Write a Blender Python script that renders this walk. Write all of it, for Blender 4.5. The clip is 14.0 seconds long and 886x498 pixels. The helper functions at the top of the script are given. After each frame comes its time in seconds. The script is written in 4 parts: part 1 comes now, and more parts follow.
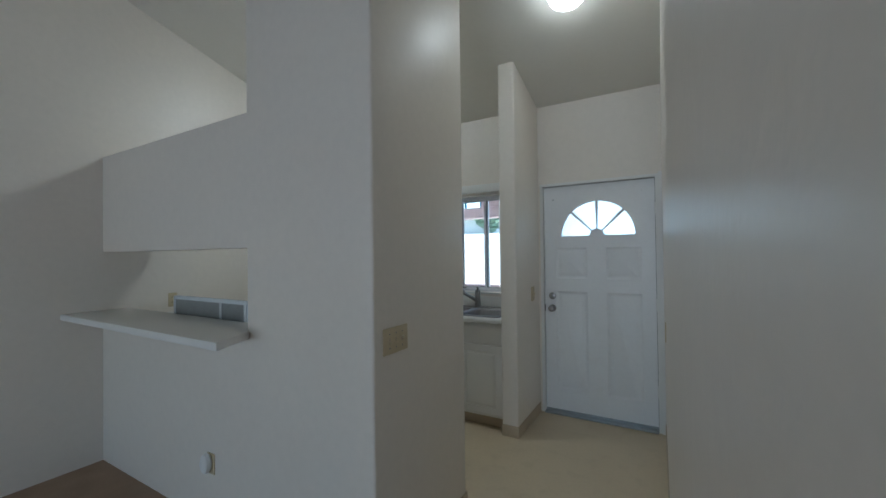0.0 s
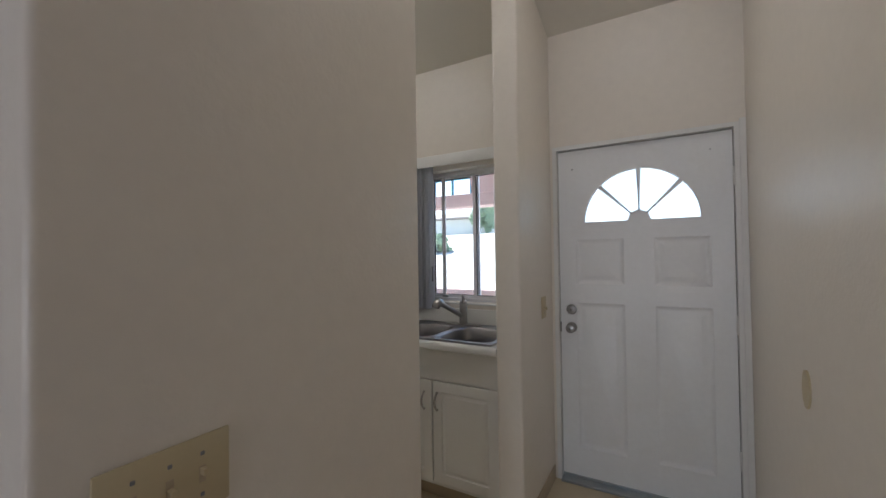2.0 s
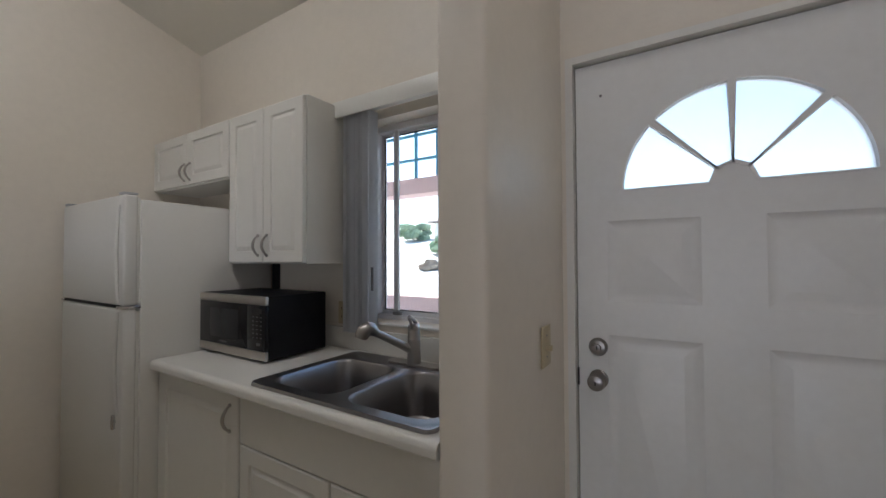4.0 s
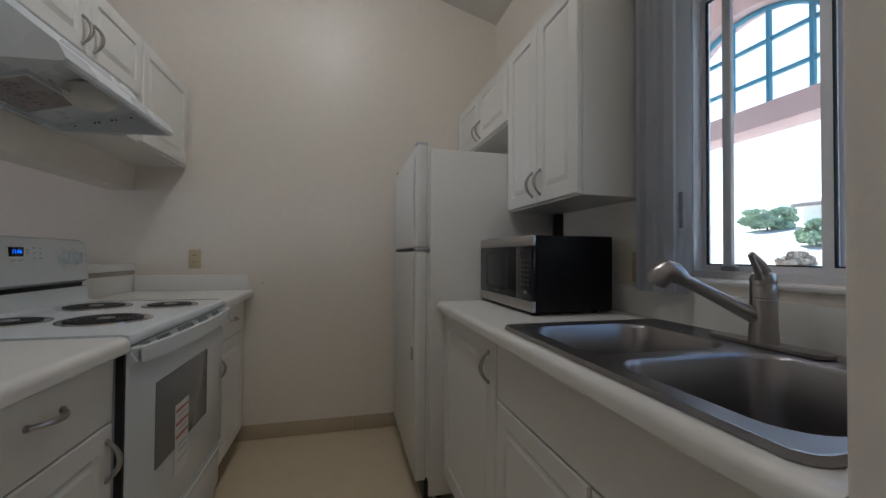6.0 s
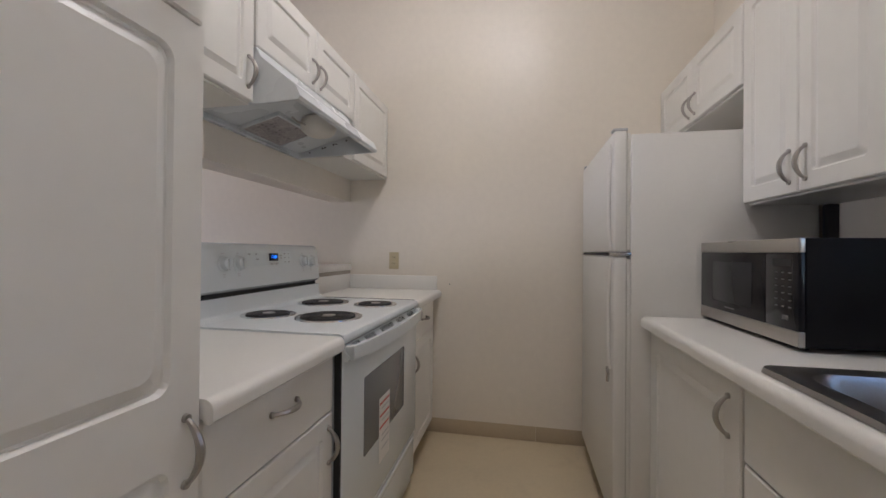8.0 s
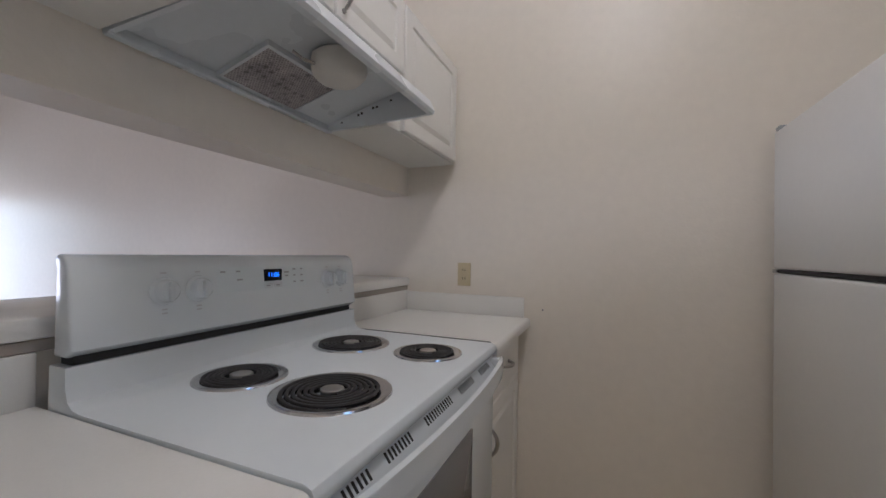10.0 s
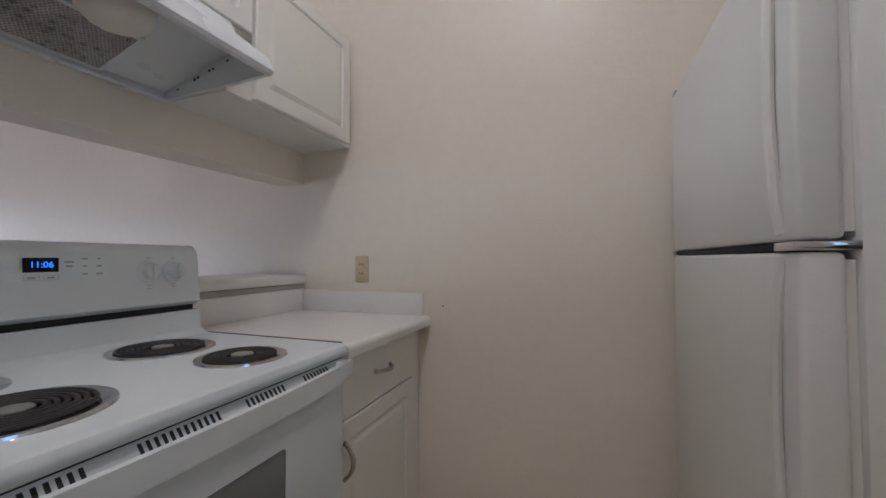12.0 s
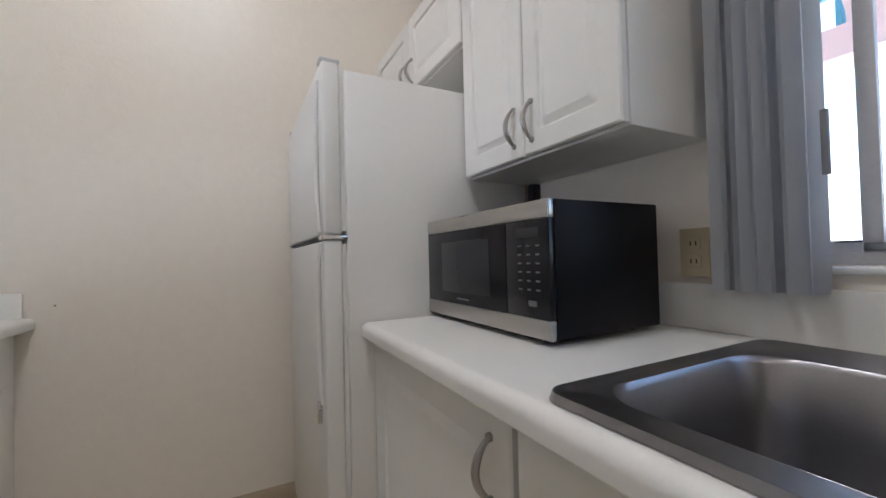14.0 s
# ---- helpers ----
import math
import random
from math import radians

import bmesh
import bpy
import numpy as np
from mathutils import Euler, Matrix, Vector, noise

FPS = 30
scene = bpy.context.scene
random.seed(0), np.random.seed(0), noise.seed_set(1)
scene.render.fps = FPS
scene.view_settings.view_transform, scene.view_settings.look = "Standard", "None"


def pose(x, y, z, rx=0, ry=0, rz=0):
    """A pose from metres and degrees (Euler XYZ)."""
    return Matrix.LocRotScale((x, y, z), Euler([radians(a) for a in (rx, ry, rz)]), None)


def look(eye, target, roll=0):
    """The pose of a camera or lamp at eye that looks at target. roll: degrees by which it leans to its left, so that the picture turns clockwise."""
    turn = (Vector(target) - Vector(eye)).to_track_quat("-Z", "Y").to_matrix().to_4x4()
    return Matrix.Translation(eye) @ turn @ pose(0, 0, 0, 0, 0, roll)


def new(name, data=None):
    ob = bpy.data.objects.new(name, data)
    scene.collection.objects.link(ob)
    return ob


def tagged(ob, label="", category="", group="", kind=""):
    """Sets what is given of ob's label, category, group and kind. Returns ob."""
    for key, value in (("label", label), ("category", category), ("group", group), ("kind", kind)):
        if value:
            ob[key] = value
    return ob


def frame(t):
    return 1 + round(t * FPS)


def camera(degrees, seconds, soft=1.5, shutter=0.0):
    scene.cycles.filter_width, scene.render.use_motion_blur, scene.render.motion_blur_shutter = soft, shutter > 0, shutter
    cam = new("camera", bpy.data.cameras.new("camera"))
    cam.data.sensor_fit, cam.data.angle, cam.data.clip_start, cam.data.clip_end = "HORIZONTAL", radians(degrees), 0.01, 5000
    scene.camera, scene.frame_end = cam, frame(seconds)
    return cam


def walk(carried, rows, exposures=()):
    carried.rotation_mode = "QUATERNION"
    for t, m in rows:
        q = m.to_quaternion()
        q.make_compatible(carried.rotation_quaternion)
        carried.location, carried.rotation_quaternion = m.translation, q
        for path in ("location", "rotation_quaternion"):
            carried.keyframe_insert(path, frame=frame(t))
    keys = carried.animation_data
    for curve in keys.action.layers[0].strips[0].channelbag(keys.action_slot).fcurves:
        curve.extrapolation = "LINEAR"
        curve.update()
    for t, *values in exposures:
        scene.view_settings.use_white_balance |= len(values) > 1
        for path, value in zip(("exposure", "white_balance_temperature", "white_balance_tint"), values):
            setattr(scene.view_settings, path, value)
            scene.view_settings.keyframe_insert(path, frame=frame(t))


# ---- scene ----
cam = camera(97.1, 14.0)
PATH = [
    (0, (0.03, -0.47, 1.452), (-0.972, 1.26, 1.476), -0.7),
    (0.5, (-0.207, -0.227, 1.433), (-1.209, 1.504, 1.458), -0.6),
    (1, (-0.335, 0.006, 1.431), (-1.343, 1.733, 1.457), -0.4),
    (1.5, (-0.403, 0.255, 1.415), (-1.409, 1.985, 1.443), -0.5),
    (2, (-0.391, 0.598, 1.404), (-1.375, 2.339, 1.437), -0.8),
    (2.5, (-0.359, 0.893, 1.411), (-1.334, 2.638, 1.455), -0.5),
    (2.7, (-0.37, 1.027, 1.408), (-1.343, 2.773, 1.456), -0.5),
    (4.8, (-0.824, 1.949, 1.302), (-2.128, 3.466, 1.339), 0.5),
    (5, (-0.858, 2.003, 1.279), (-2.346, 3.339, 1.302), 0.3),
    (5.5, (-0.905, 2.046, 1.206), (-2.706, 2.914, 1.233), 0.3),
    (6, (-0.9, 2.055, 1.13), (-2.838, 2.546, 1.165), 0.4),
    (6.5, (-0.893, 2.053, 1.094), (-2.879, 2.284, 1.117), 0.6),
    (7, (-0.9, 2.063, 1.083), (-2.898, 2.147, 1.113), 0.2),
    (7.5, (-0.94, 2.033, 1.095), (-2.939, 1.963, 1.117), 0.4),
    (8, (-1.029, 2.014, 1.162), (-2.992, 1.631, 1.177), 0.5),
    (8.2, (-1.063, 2.018, 1.185), (-3.006, 1.548, 1.214), 0.5),
    (10.3, (-1.838, 1.824, 1.2), (-3.673, 1.028, 1.217), 0.5),
    (10.5, (-1.914, 1.827, 1.182), (-3.742, 1.016, 1.198), 0.2),
    (11, (-2.032, 1.875, 1.155), (-3.865, 1.075, 1.184), 0.0),
    (11.5, (-2.07, 2.018, 1.16), (-3.901, 1.213, 1.194), -0.1),
    (12, (-2.027, 2.118, 1.143), (-3.905, 1.433, 1.196), -0.2),
    (12.5, (-1.912, 2.105, 1.135), (-3.898, 1.879, 1.2), -0.6),
    (13, (-1.817, 2.156, 1.114), (-3.811, 2.287, 1.199), -1.0),
    (13.5, (-1.691, 2.14, 1.115), (-3.613, 2.689, 1.168), -1.3),
    (14, (-1.582, 2.174, 1.098), (-3.354, 3.099, 1.139), -1.4),
]
EXPOSURES = [(0.0, 1.28, 5150, -7), (0.5, 1.36, 5250, -5), (1.0, 1.4, 5450, -1), (1.5, 1.4, 5750, 4), (2.5, 1.42, 5950, 4), (5.0, 1.16, 5750, 4), (5.5, 1.06, 5700, 3), (6.0, 1.2, 5700, 3),
             (6.5, 1.62, 5800, 6), (7.5, 1.98, 6100, 8), (8.0, 1.97, 6000, 9), (11.0, 1.74, 5750, 9), (12.5, 1.82, 5750, 9), (13.5, 2.06, 5700, 8), (14.0, 2.3, 5600, 6)]
walk(cam, [(t, look(eye, target, roll)) for t, eye, target, roll in PATH], EXPOSURES)

# ---- world, sun and large lights ----
world = bpy.data.worlds.new("world")
scene.world = world
world.use_nodes = True
wn = world.node_tree.nodes
sky = wn.new("ShaderNodeTexSky")
sky.sky_type = "NISHITA"
sky.sun_disc = False
SUN_TO = Vector((-0.58, 0.35, 0.72)).normalized()
sky.sun_elevation = math.asin(SUN_TO.z)
sky.sun_rotation = math.atan2(SUN_TO.x, SUN_TO.y)
wn["Background"].inputs["Strength"].default_value = 0.15
world.node_tree.links.new(sky.outputs[0], wn["Background"].inputs["Color"])
sun_data = bpy.data.lights.new("sun", "SUN")
sun_data.energy, sun_data.angle, sun_data.color = 4.5, radians(0.5), (1.0, 0.95, 0.87)
sun_ob = new("sun", sun_data)
sun_ob.matrix_world = look(SUN_TO * 30, (0, 0, 0))
# daylight of the living room window
day = bpy.data.lights.new("unseen_window_daylight", "AREA")
day.shape, day.size, day.size_y, day.energy, day.color = "RECTANGLE", 0.65, 1.4, 2.6, (0.82, 0.84, 1.0)
day_ob = new("unseen_window_daylight", day)
day_ob.matrix_world = look((-3.03, -4.09, 1.0), (-3.03, 0, 1.0))
# added fill lamp in an invented, unseen opening; brightens the partition
day_fill = bpy.data.lights.new("unseen_window_daylight", "AREA")
day_fill.shape, day_fill.size, day_fill.size_y, day_fill.energy, day_fill.color = "RECTANGLE", 1.6, 1.4, 10.0, (0.88, 0.82, 1.0)
day_fill_ob = new("unseen_window_daylight", day_fill)
day_fill_ob.matrix_world = look((-0.5, -4.09, 0.9), (-0.5, 0, 0.9))
KITCHEN_LAMP, ENTRY_LAMP = 13.0, 6.6
LAMP_COLOR = (1.0, 0.905, 0.88)


# ---- materials ----
def node_material(name):
    m = bpy.data.materials.new(name)
    m.use_nodes = True
    return m, m.node_tree.nodes, m.node_tree.links, m.node_tree.nodes["Principled BSDF"]


def surface(name, colour, rough=0.5, metal=0.0, vary=0.06, coarse=1.3, fine=60.0, bump=0.0, bump_scale=150.0,
            spec=0.5, stain=None, stain_amount=0.0, stretch=(1, 1, 1), rough_vary=0.06):
    """A plain surface with grain at two scales, soft stains and fine relief, at real-world size."""
    m, nodes, links, p = node_material(name)
    geo = nodes.new("ShaderNodeNewGeometry")
    mapping = nodes.new("ShaderNodeMapping")
    mapping.inputs["Scale"].default_value = stretch
    links.new(geo.outputs["Position"], mapping.inputs["Vector"])

    def cloud(scale, detail):
        n = nodes.new("ShaderNodeTexNoise")
        n.inputs["Scale"].default_value, n.inputs["Detail"].default_value = scale, detail
        links.new(mapping.outputs[0], n.inputs["Vector"])
        return n.outputs["Fac"]

    big, small = cloud(coarse, 3), cloud(fine, 2)
    add = nodes.new("ShaderNodeMath")
    add.operation = "MULTIPLY_ADD"
    add.inputs[1].default_value = 0.6
    links.new(big, add.inputs[0])
    half = nodes.new("ShaderNodeMath")
    half.operation = "MULTIPLY"
    half.inputs[1].default_value = 0.4
    links.new(small, half.inputs[0])
    links.new(half.outputs[0], add.inputs[2])
    ramp = nodes.new("ShaderNodeMapRange")
    ramp.inputs["From Min"].default_value, ramp.inputs["From Max"].default_value = 0.3, 0.7
    ramp.inputs["To Min"].default_value, ramp.inputs["To Max"].default_value = 1 - vary, 1 + vary
    links.new(add.outputs[0], ramp.inputs["Value"])
    mul = nodes.new("ShaderNodeVectorMath")
    mul.operation = "SCALE"
    mul.inputs[0].default_value = colour
    links.new(ramp.outputs[0], mul.inputs["Scale"])
    out = mul.outputs[0]
    if stain:
        mask = nodes.new("ShaderNodeMapRange")
        mask.inputs["From Min"].default_value, mask.inputs["From Max"].default_value = 0.55, 0.72
        mask.inputs["To Max"].default_value = stain_amount
        links.new(cloud(coarse * 2.7, 5), mask.inputs["Value"])
        mix = nodes.new("ShaderNodeMix")
        mix.data_type = "RGBA"
        links.new(mask.outputs[0], mix.inputs[0])
        links.new(out, mix.inputs[6])
        mix.inputs[7].default_value = (*stain, 1)
        out = mix.outputs[2]
    links.new(out, p.inputs["Base Color"])
    rr = nodes.new("ShaderNodeMapRange")
    rr.inputs["To Min"].default_value, rr.inputs["To Max"].default_value = rough - rough_vary, rough + rough_vary
    links.new(big, rr.inputs["Value"])
    links.new(rr.outputs[0], p.inputs["Roughness"])
    p.inputs["Metallic"].default_value = metal
    p.inputs["Specular IOR Level"].default_value = spec
    if bump:
        b = nodes.new("ShaderNodeBump")
        b.inputs["Strength"].default_value, b.inputs["Distance"].default_value = bump, 0.002
        links.new(cloud(bump_scale, 2), b.inputs["Height"])
        links.new(b.outputs[0], p.inputs["Normal"])
    return m


def glowing(name, colour, strength):
    m, nodes, links, p = node_material(name)
    p.inputs["Base Color"].default_value = (*colour, 1)
    p.inputs["Emission Color"].default_value = (*colour, 1)
    p.inputs["Emission Strength"].default_value = strength
    return m


def glass(name, colour=(1, 1, 1), rough=0.0):
    m, nodes, links, p = node_material(name)
    p.inputs["Base Color"].default_value = (*colour, 1)
    p.inputs["Transmission Weight"].default_value = 1
    p.inputs["Roughness"].default_value = rough
    p.inputs["IOR"].default_value = 1.45
    return m


WALL = surface("wall_paint", (0.80, 0.742, 0.652), 0.40, vary=0.035, coarse=0.8, fine=25, bump=0.34, bump_scale=75)
CEIL = surface("ceiling_paint", (0.75, 0.715, 0.63), 0.6, vary=0.02, coarse=0.8, fine=30, bump=0.3, bump_scale=70)
DOOR_PAINT = surface("door_paint", (0.86, 0.865, 0.86), 0.35, vary=0.03, coarse=3, fine=40, bump=0.1, bump_scale=60, stain=(0.62, 0.58, 0.5), stain_amount=0.08)
TRIM = surface("trim_paint", (0.80, 0.79, 0.75), 0.35, vary=0.03, coarse=4, fine=50, bump=0.08, bump_scale=60)
CABINET = surface("white_thermofoil", (0.80, 0.785, 0.74), 0.38, vary=0.02, coarse=1.5, fine=30, bump=0.04, bump_scale=40)
COUNTER = surface("white_laminate", (0.80, 0.785, 0.74), 0.32, vary=0.03, coarse=4, fine=220, bump=0.04, bump_scale=250)
ENAMEL = surface("white_enamel", (0.74, 0.78, 0.795), 0.18, vary=0.015, coarse=2, fine=20)
FRIDGE = surface("fridge_enamel", (0.74, 0.728, 0.695), 0.45, vary=0.02, coarse=2, fine=60, bump=0.16, bump_scale=260)
VINYL = surface("sheet_vinyl", (0.64, 0.54, 0.37), 0.42, vary=0.05, coarse=3, fine=45, bump=0.06, bump_scale=80, stain=(0.5, 0.41, 0.27), stain_amount=0.3)
CARPET = surface("brown_carpet", (0.36, 0.26, 0.18), 0.95, vary=0.16, coarse=5, fine=260, bump=0.9, bump_scale=320, spec=0.1)
COVE = surface("vinyl_cove_base", (0.50, 0.41, 0.29), 0.5, vary=0.05, coarse=4, fine=60)
IVORY = surface("ivory_plastic", (0.58, 0.49, 0.31), 0.4, vary=0.03, coarse=8, fine=90)
NICKEL = surface("brushed_nickel", (0.42, 0.40, 0.38), 0.3, metal=1.0, vary=0.05, coarse=12, fine=400)
CHROME = surface("chrome", (0.62, 0.62, 0.63), 0.16, metal=1.0, vary=0.04, coarse=10, fine=200)
STEEL = surface("brushed_stainless", (0.50, 0.48, 0.45), 0.3, metal=1.0, vary=0.08, coarse=5, fine=300, stretch=(1, 8, 8), bump=0.05, bump_scale=120)
SINK = surface("sink_stainless", (0.33, 0.32, 0.32), 0.33, metal=1.0, vary=0.08, coarse=8, fine=260, bump=0.05, bump_scale=160)
BLACK = surface("black_plastic", (0.012, 0.012, 0.015), 0.3, vary=0.1, coarse=6, fine=80)
BLACK_SHELL = surface("black_painted_steel", (0.005, 0.005, 0.007), 0.5, vary=0.1, coarse=4, fine=120, bump=0.05, bump_scale=300, spec=0.2)
DARK_GLASS = surface("dark_glass", (0.012, 0.012, 0.014), 0.14, vary=0.05, coarse=4, fine=30, spec=0.25)
MW_WINDOW = surface("screened_glass", (0.03, 0.031, 0.034), 0.2, vary=0.08, coarse=4, fine=300, spec=0.3)
OVEN_GLASS = surface("oven_window_glass", (0.20, 0.20, 0.20), 0.14, vary=0.04, coarse=4, fine=300)
COIL = surface("burner_coil_iron", (0.022, 0.021, 0.021), 0.5, vary=0.2, coarse=20, fine=120)
ALU = surface("mill_aluminium", (0.84, 0.83, 0.85), 0.4, metal=0.1, vary=0.06, coarse=8, fine=120)
BLIND = surface("grey_blind_vinyl", (0.78, 0.785, 0.80), 0.5, vary=0.05, coarse=5, fine=120)
bn, bl = BLIND.node_tree.nodes, BLIND.node_tree.links
thin = bn.new("ShaderNodeBsdfTranslucent")
thin.inputs["Color"].default_value = (0.80, 0.81, 0.83, 1)
blend = bn.new("ShaderNodeMixShader")
blend.inputs[0].default_value = 0.62
bl.new(bn["Principled BSDF"].outputs[0], blend.inputs[1])
bl.new(thin.outputs[0], blend.inputs[2])
bl.new(blend.outputs[0], bn["Material Output"].inputs["Surface"])
HOOD = surface("hood_enamel", (0.70, 0.73, 0.75), 0.28, vary=0.03, coarse=4, fine=60)
FILTER = surface("greasy_filter_mesh", (0.46, 0.42, 0.42), 0.5, metal=0.25, vary=0.4, coarse=16, fine=160, bump=1.0, bump_scale=160)
fn, fl = FILTER.node_tree.nodes, FILTER.node_tree.links
fgeo = fn.new("ShaderNodeNewGeometry")
strands = []
for turn in (32, -32):
    fm = fn.new("ShaderNodeMapping")
    fm.inputs["Rotation"].default_value = (0, 0, radians(turn))
    wave = fn.new("ShaderNodeTexWave")
    wave.inputs["Scale"].default_value, wave.inputs["Distortion"].default_value = 44, 1.6
    fl.new(fgeo.outputs["Position"], fm.inputs["Vector"])
    fl.new(fm.outputs[0], wave.inputs["Vector"])
    strands.append(wave.outputs["Fac"])
weave = fn.new("ShaderNodeMath")
weave.operation = "MAXIMUM"
fl.new(strands[0], weave.inputs[0])
fl.new(strands[1], weave.inputs[1])
mesh_tone = fn.new("ShaderNodeMapRange")
mesh_tone.inputs["From Min"].default_value, mesh_tone.inputs["From Max"].default_value = 0.35, 0.95
mesh_tone.inputs["To Min"].default_value = 0.5
fl.new(weave.outputs[0], mesh_tone.inputs["Value"])
# pressed dimples: the shade inside them is darkened into the colour
dimple = fn.new("ShaderNodeTexVoronoi")
dimple.inputs["Scale"].default_value, dimple.inputs["Randomness"].default_value = 42, 0.55
fl.new(fgeo.outputs["Position"], dimple.inputs["Vector"])
pit_shade = fn.new("ShaderNodeMapRange")
pit_shade.inputs["From Min"].default_value, pit_shade.inputs["From Max"].default_value = 0.12, 0.42
pit_shade.inputs["To Min"].default_value = 0.45
fl.new(dimple.outputs["Distance"], pit_shade.inputs["Value"])
pressed = fn.new("ShaderNodeMath")
pressed.operation = "MULTIPLY"
fl.new(mesh_tone.outputs[0], pressed.inputs[0])
fl.new(pit_shade.outputs[0], pressed.inputs[1])
fp = fn["Principled BSDF"]
under = fp.inputs["Base Color"].links[0].from_socket
scaled = fn.new("ShaderNodeVectorMath")
scaled.operation = "SCALE"
fl.new(under, scaled.inputs[0])
fl.new(pressed.outputs[0], scaled.inputs["Scale"])
fl.new(scaled.outputs[0], fp.inputs["Base Color"])
LENS = surface("hood_lamp_lens", (0.75, 0.72, 0.66), 0.4, vary=0.03)
GALV = surface("galvanised_sheet", (0.36, 0.38, 0.38), 0.45, metal=0.5, vary=0.1, coarse=12, fine=90)
MARK = surface("grey_print", (0.22, 0.22, 0.23), 0.5)
KEY_PRINT = surface("soft_grey_print", (0.36, 0.37, 0.38), 0.5)
PALE_MARK = surface("pale_print", (0.55, 0.55, 0.56), 0.5)
KEY_MARK = surface("dim_key_print", (0.13, 0.125, 0.125), 0.5)
RED = surface("red_print", (0.5, 0.07, 0.05), 0.5)
PAPER = surface("white_sticker", (0.80, 0.79, 0.77), 0.5)
LOCK = surface("worn_satin_nickel", (0.30, 0.285, 0.27), 0.34, metal=1.0, vary=0.08, coarse=20, fine=300)
OVERLAY = surface("pale_panel_overlay", (0.70, 0.75, 0.765), 0.3, vary=0.02, coarse=3, fine=60)
LEDGE_EDGE = surface("taupe_edge_strip", (0.40, 0.36, 0.31), 0.5, vary=0.06, coarse=6, fine=80)
ROOF = surface("brown_shingle_roof", (0.32, 0.28, 0.26), 0.85, vary=0.15, coarse=1.5, fine=12, bump=0.4, bump_scale=20)
DRY_LEAF = surface("reddish_leaf", (0.46, 0.38, 0.30), 0.6, vary=0.3, coarse=3, fine=20)
SEAL = surface("grey_door_seal", (0.14, 0.13, 0.12), 0.7)
DARK = surface("dark_gap", (0.02, 0.02, 0.02), 0.7)
STUCCO = surface("pink_stucco", (0.60, 0.46, 0.46), 0.85, vary=0.08, coarse=2, fine=40, bump=0.5, bump_scale=60)
SIDING = surface("pink_lap_siding", (0.60, 0.42, 0.40), 0.7, vary=0.06, coarse=2, fine=30)
TEAL = surface("teal_paint", (0.06, 0.25, 0.38), 0.5, vary=0.08)
CONCRETE = surface("pale_concrete", (0.60, 0.57, 0.52), 0.85, vary=0.1, coarse=0.6, fine=20, bump=0.4, bump_scale=30)
LEAF = surface("leaf_green", (0.38, 0.48, 0.33), 0.55, vary=0.3, coarse=3, fine=20)
BARK = surface("bark", (0.16, 0.11, 0.08), 0.9, vary=0.2, coarse=6, fine=40, bump=0.8, bump_scale=30)
PANE = glass("window_glass")
FROST = glass("frosted_glass", (0.95, 0.97, 1.0), 0.5)
LAMP_K = glowing("kitchen_lamp_glass", LAMP_COLOR, KITCHEN_LAMP)
LAMP_E = glowing("entry_lamp_glass", LAMP_COLOR, ENTRY_LAMP)
CLOCK_BLUE = glowing("clock_digits", (0.02, 0.16, 1.0), 0.6)

# ---- mesh helpers ----
ORIGIN = {}


def thing(name, label, category, at, group="", kind=""):
    e = new(name)
    e.location, e.empty_display_size = at, 0.1
    ORIGIN[e.name] = Vector(at)
    return tagged(e, label, category, group, kind)


def part(name, bm, material, parent=None, label="", smooth=True):
    """Links a bmesh, built in world metres, as one mesh under a thing or a part."""
    at = ORIGIN[parent.name] if parent else Vector((0, 0, 0))
    bmesh.ops.recalc_face_normals(bm, faces=bm.faces)
    bmesh.ops.translate(bm, verts=bm.verts, vec=-at)
    me = bpy.data.meshes.new(name)
    bm.to_mesh(me)
    bm.free()
    me.materials.append(material)
    if smooth:
        me.shade_smooth()
        me.set_sharp_from_angle(angle=radians(35))
    ob = new(name, me)
    ob.parent = parent
    ORIGIN[ob.name] = at
    return tagged(ob, label)


def whole(name, bm, material, label, category, kind="", group="", smooth=True):
    """A thing that is one mesh."""
    return tagged(part(name, bm, material, None, "", smooth), label, category, group, kind)


def box(x0, x1, y0, y1, z0, z1, bevel=0.0, seg=2, bm=None):
    bm = bm or bmesh.new()
    geo = bmesh.ops.create_cube(bm, size=1)
    vs = geo["verts"]
    for v in vs:
        v.co = Vector((x0 if v.co.x < 0 else x1, y0 if v.co.y < 0 else y1, z0 if v.co.z < 0 else z1))
    if bevel:
        es = {e for v in vs for e in v.link_edges}
        bmesh.ops.bevel(bm, geom=list(es), offset=bevel, segments=seg, profile=0.5, affect="EDGES")
    return bm


def boxes(*sizes):
    bm = bmesh.new()
    for s in sizes:
        box(*s, bm=bm)
    return bm


def prism(points, axis, a, b, bm=None):
    """A polygon of (u, v) carried along x, y or z from a to b."""
    bm = bm or bmesh.new()

    def put(u, v, w):
        return {"x": (w, u, v), "y": (u, w, v), "z": (u, v, w)}[axis]

    lo = [bm.verts.new(put(u, v, a)) for u, v in points]
    hi = [bm.verts.new(put(u, v, b)) for u, v in points]
    n = len(points)
    bm.faces.new(lo)
    bm.faces.new(hi)
    for i in range(n):
        bm.faces.new((lo[i], lo[(i + 1) % n], hi[(i + 1) % n], hi[i]))
    return bm


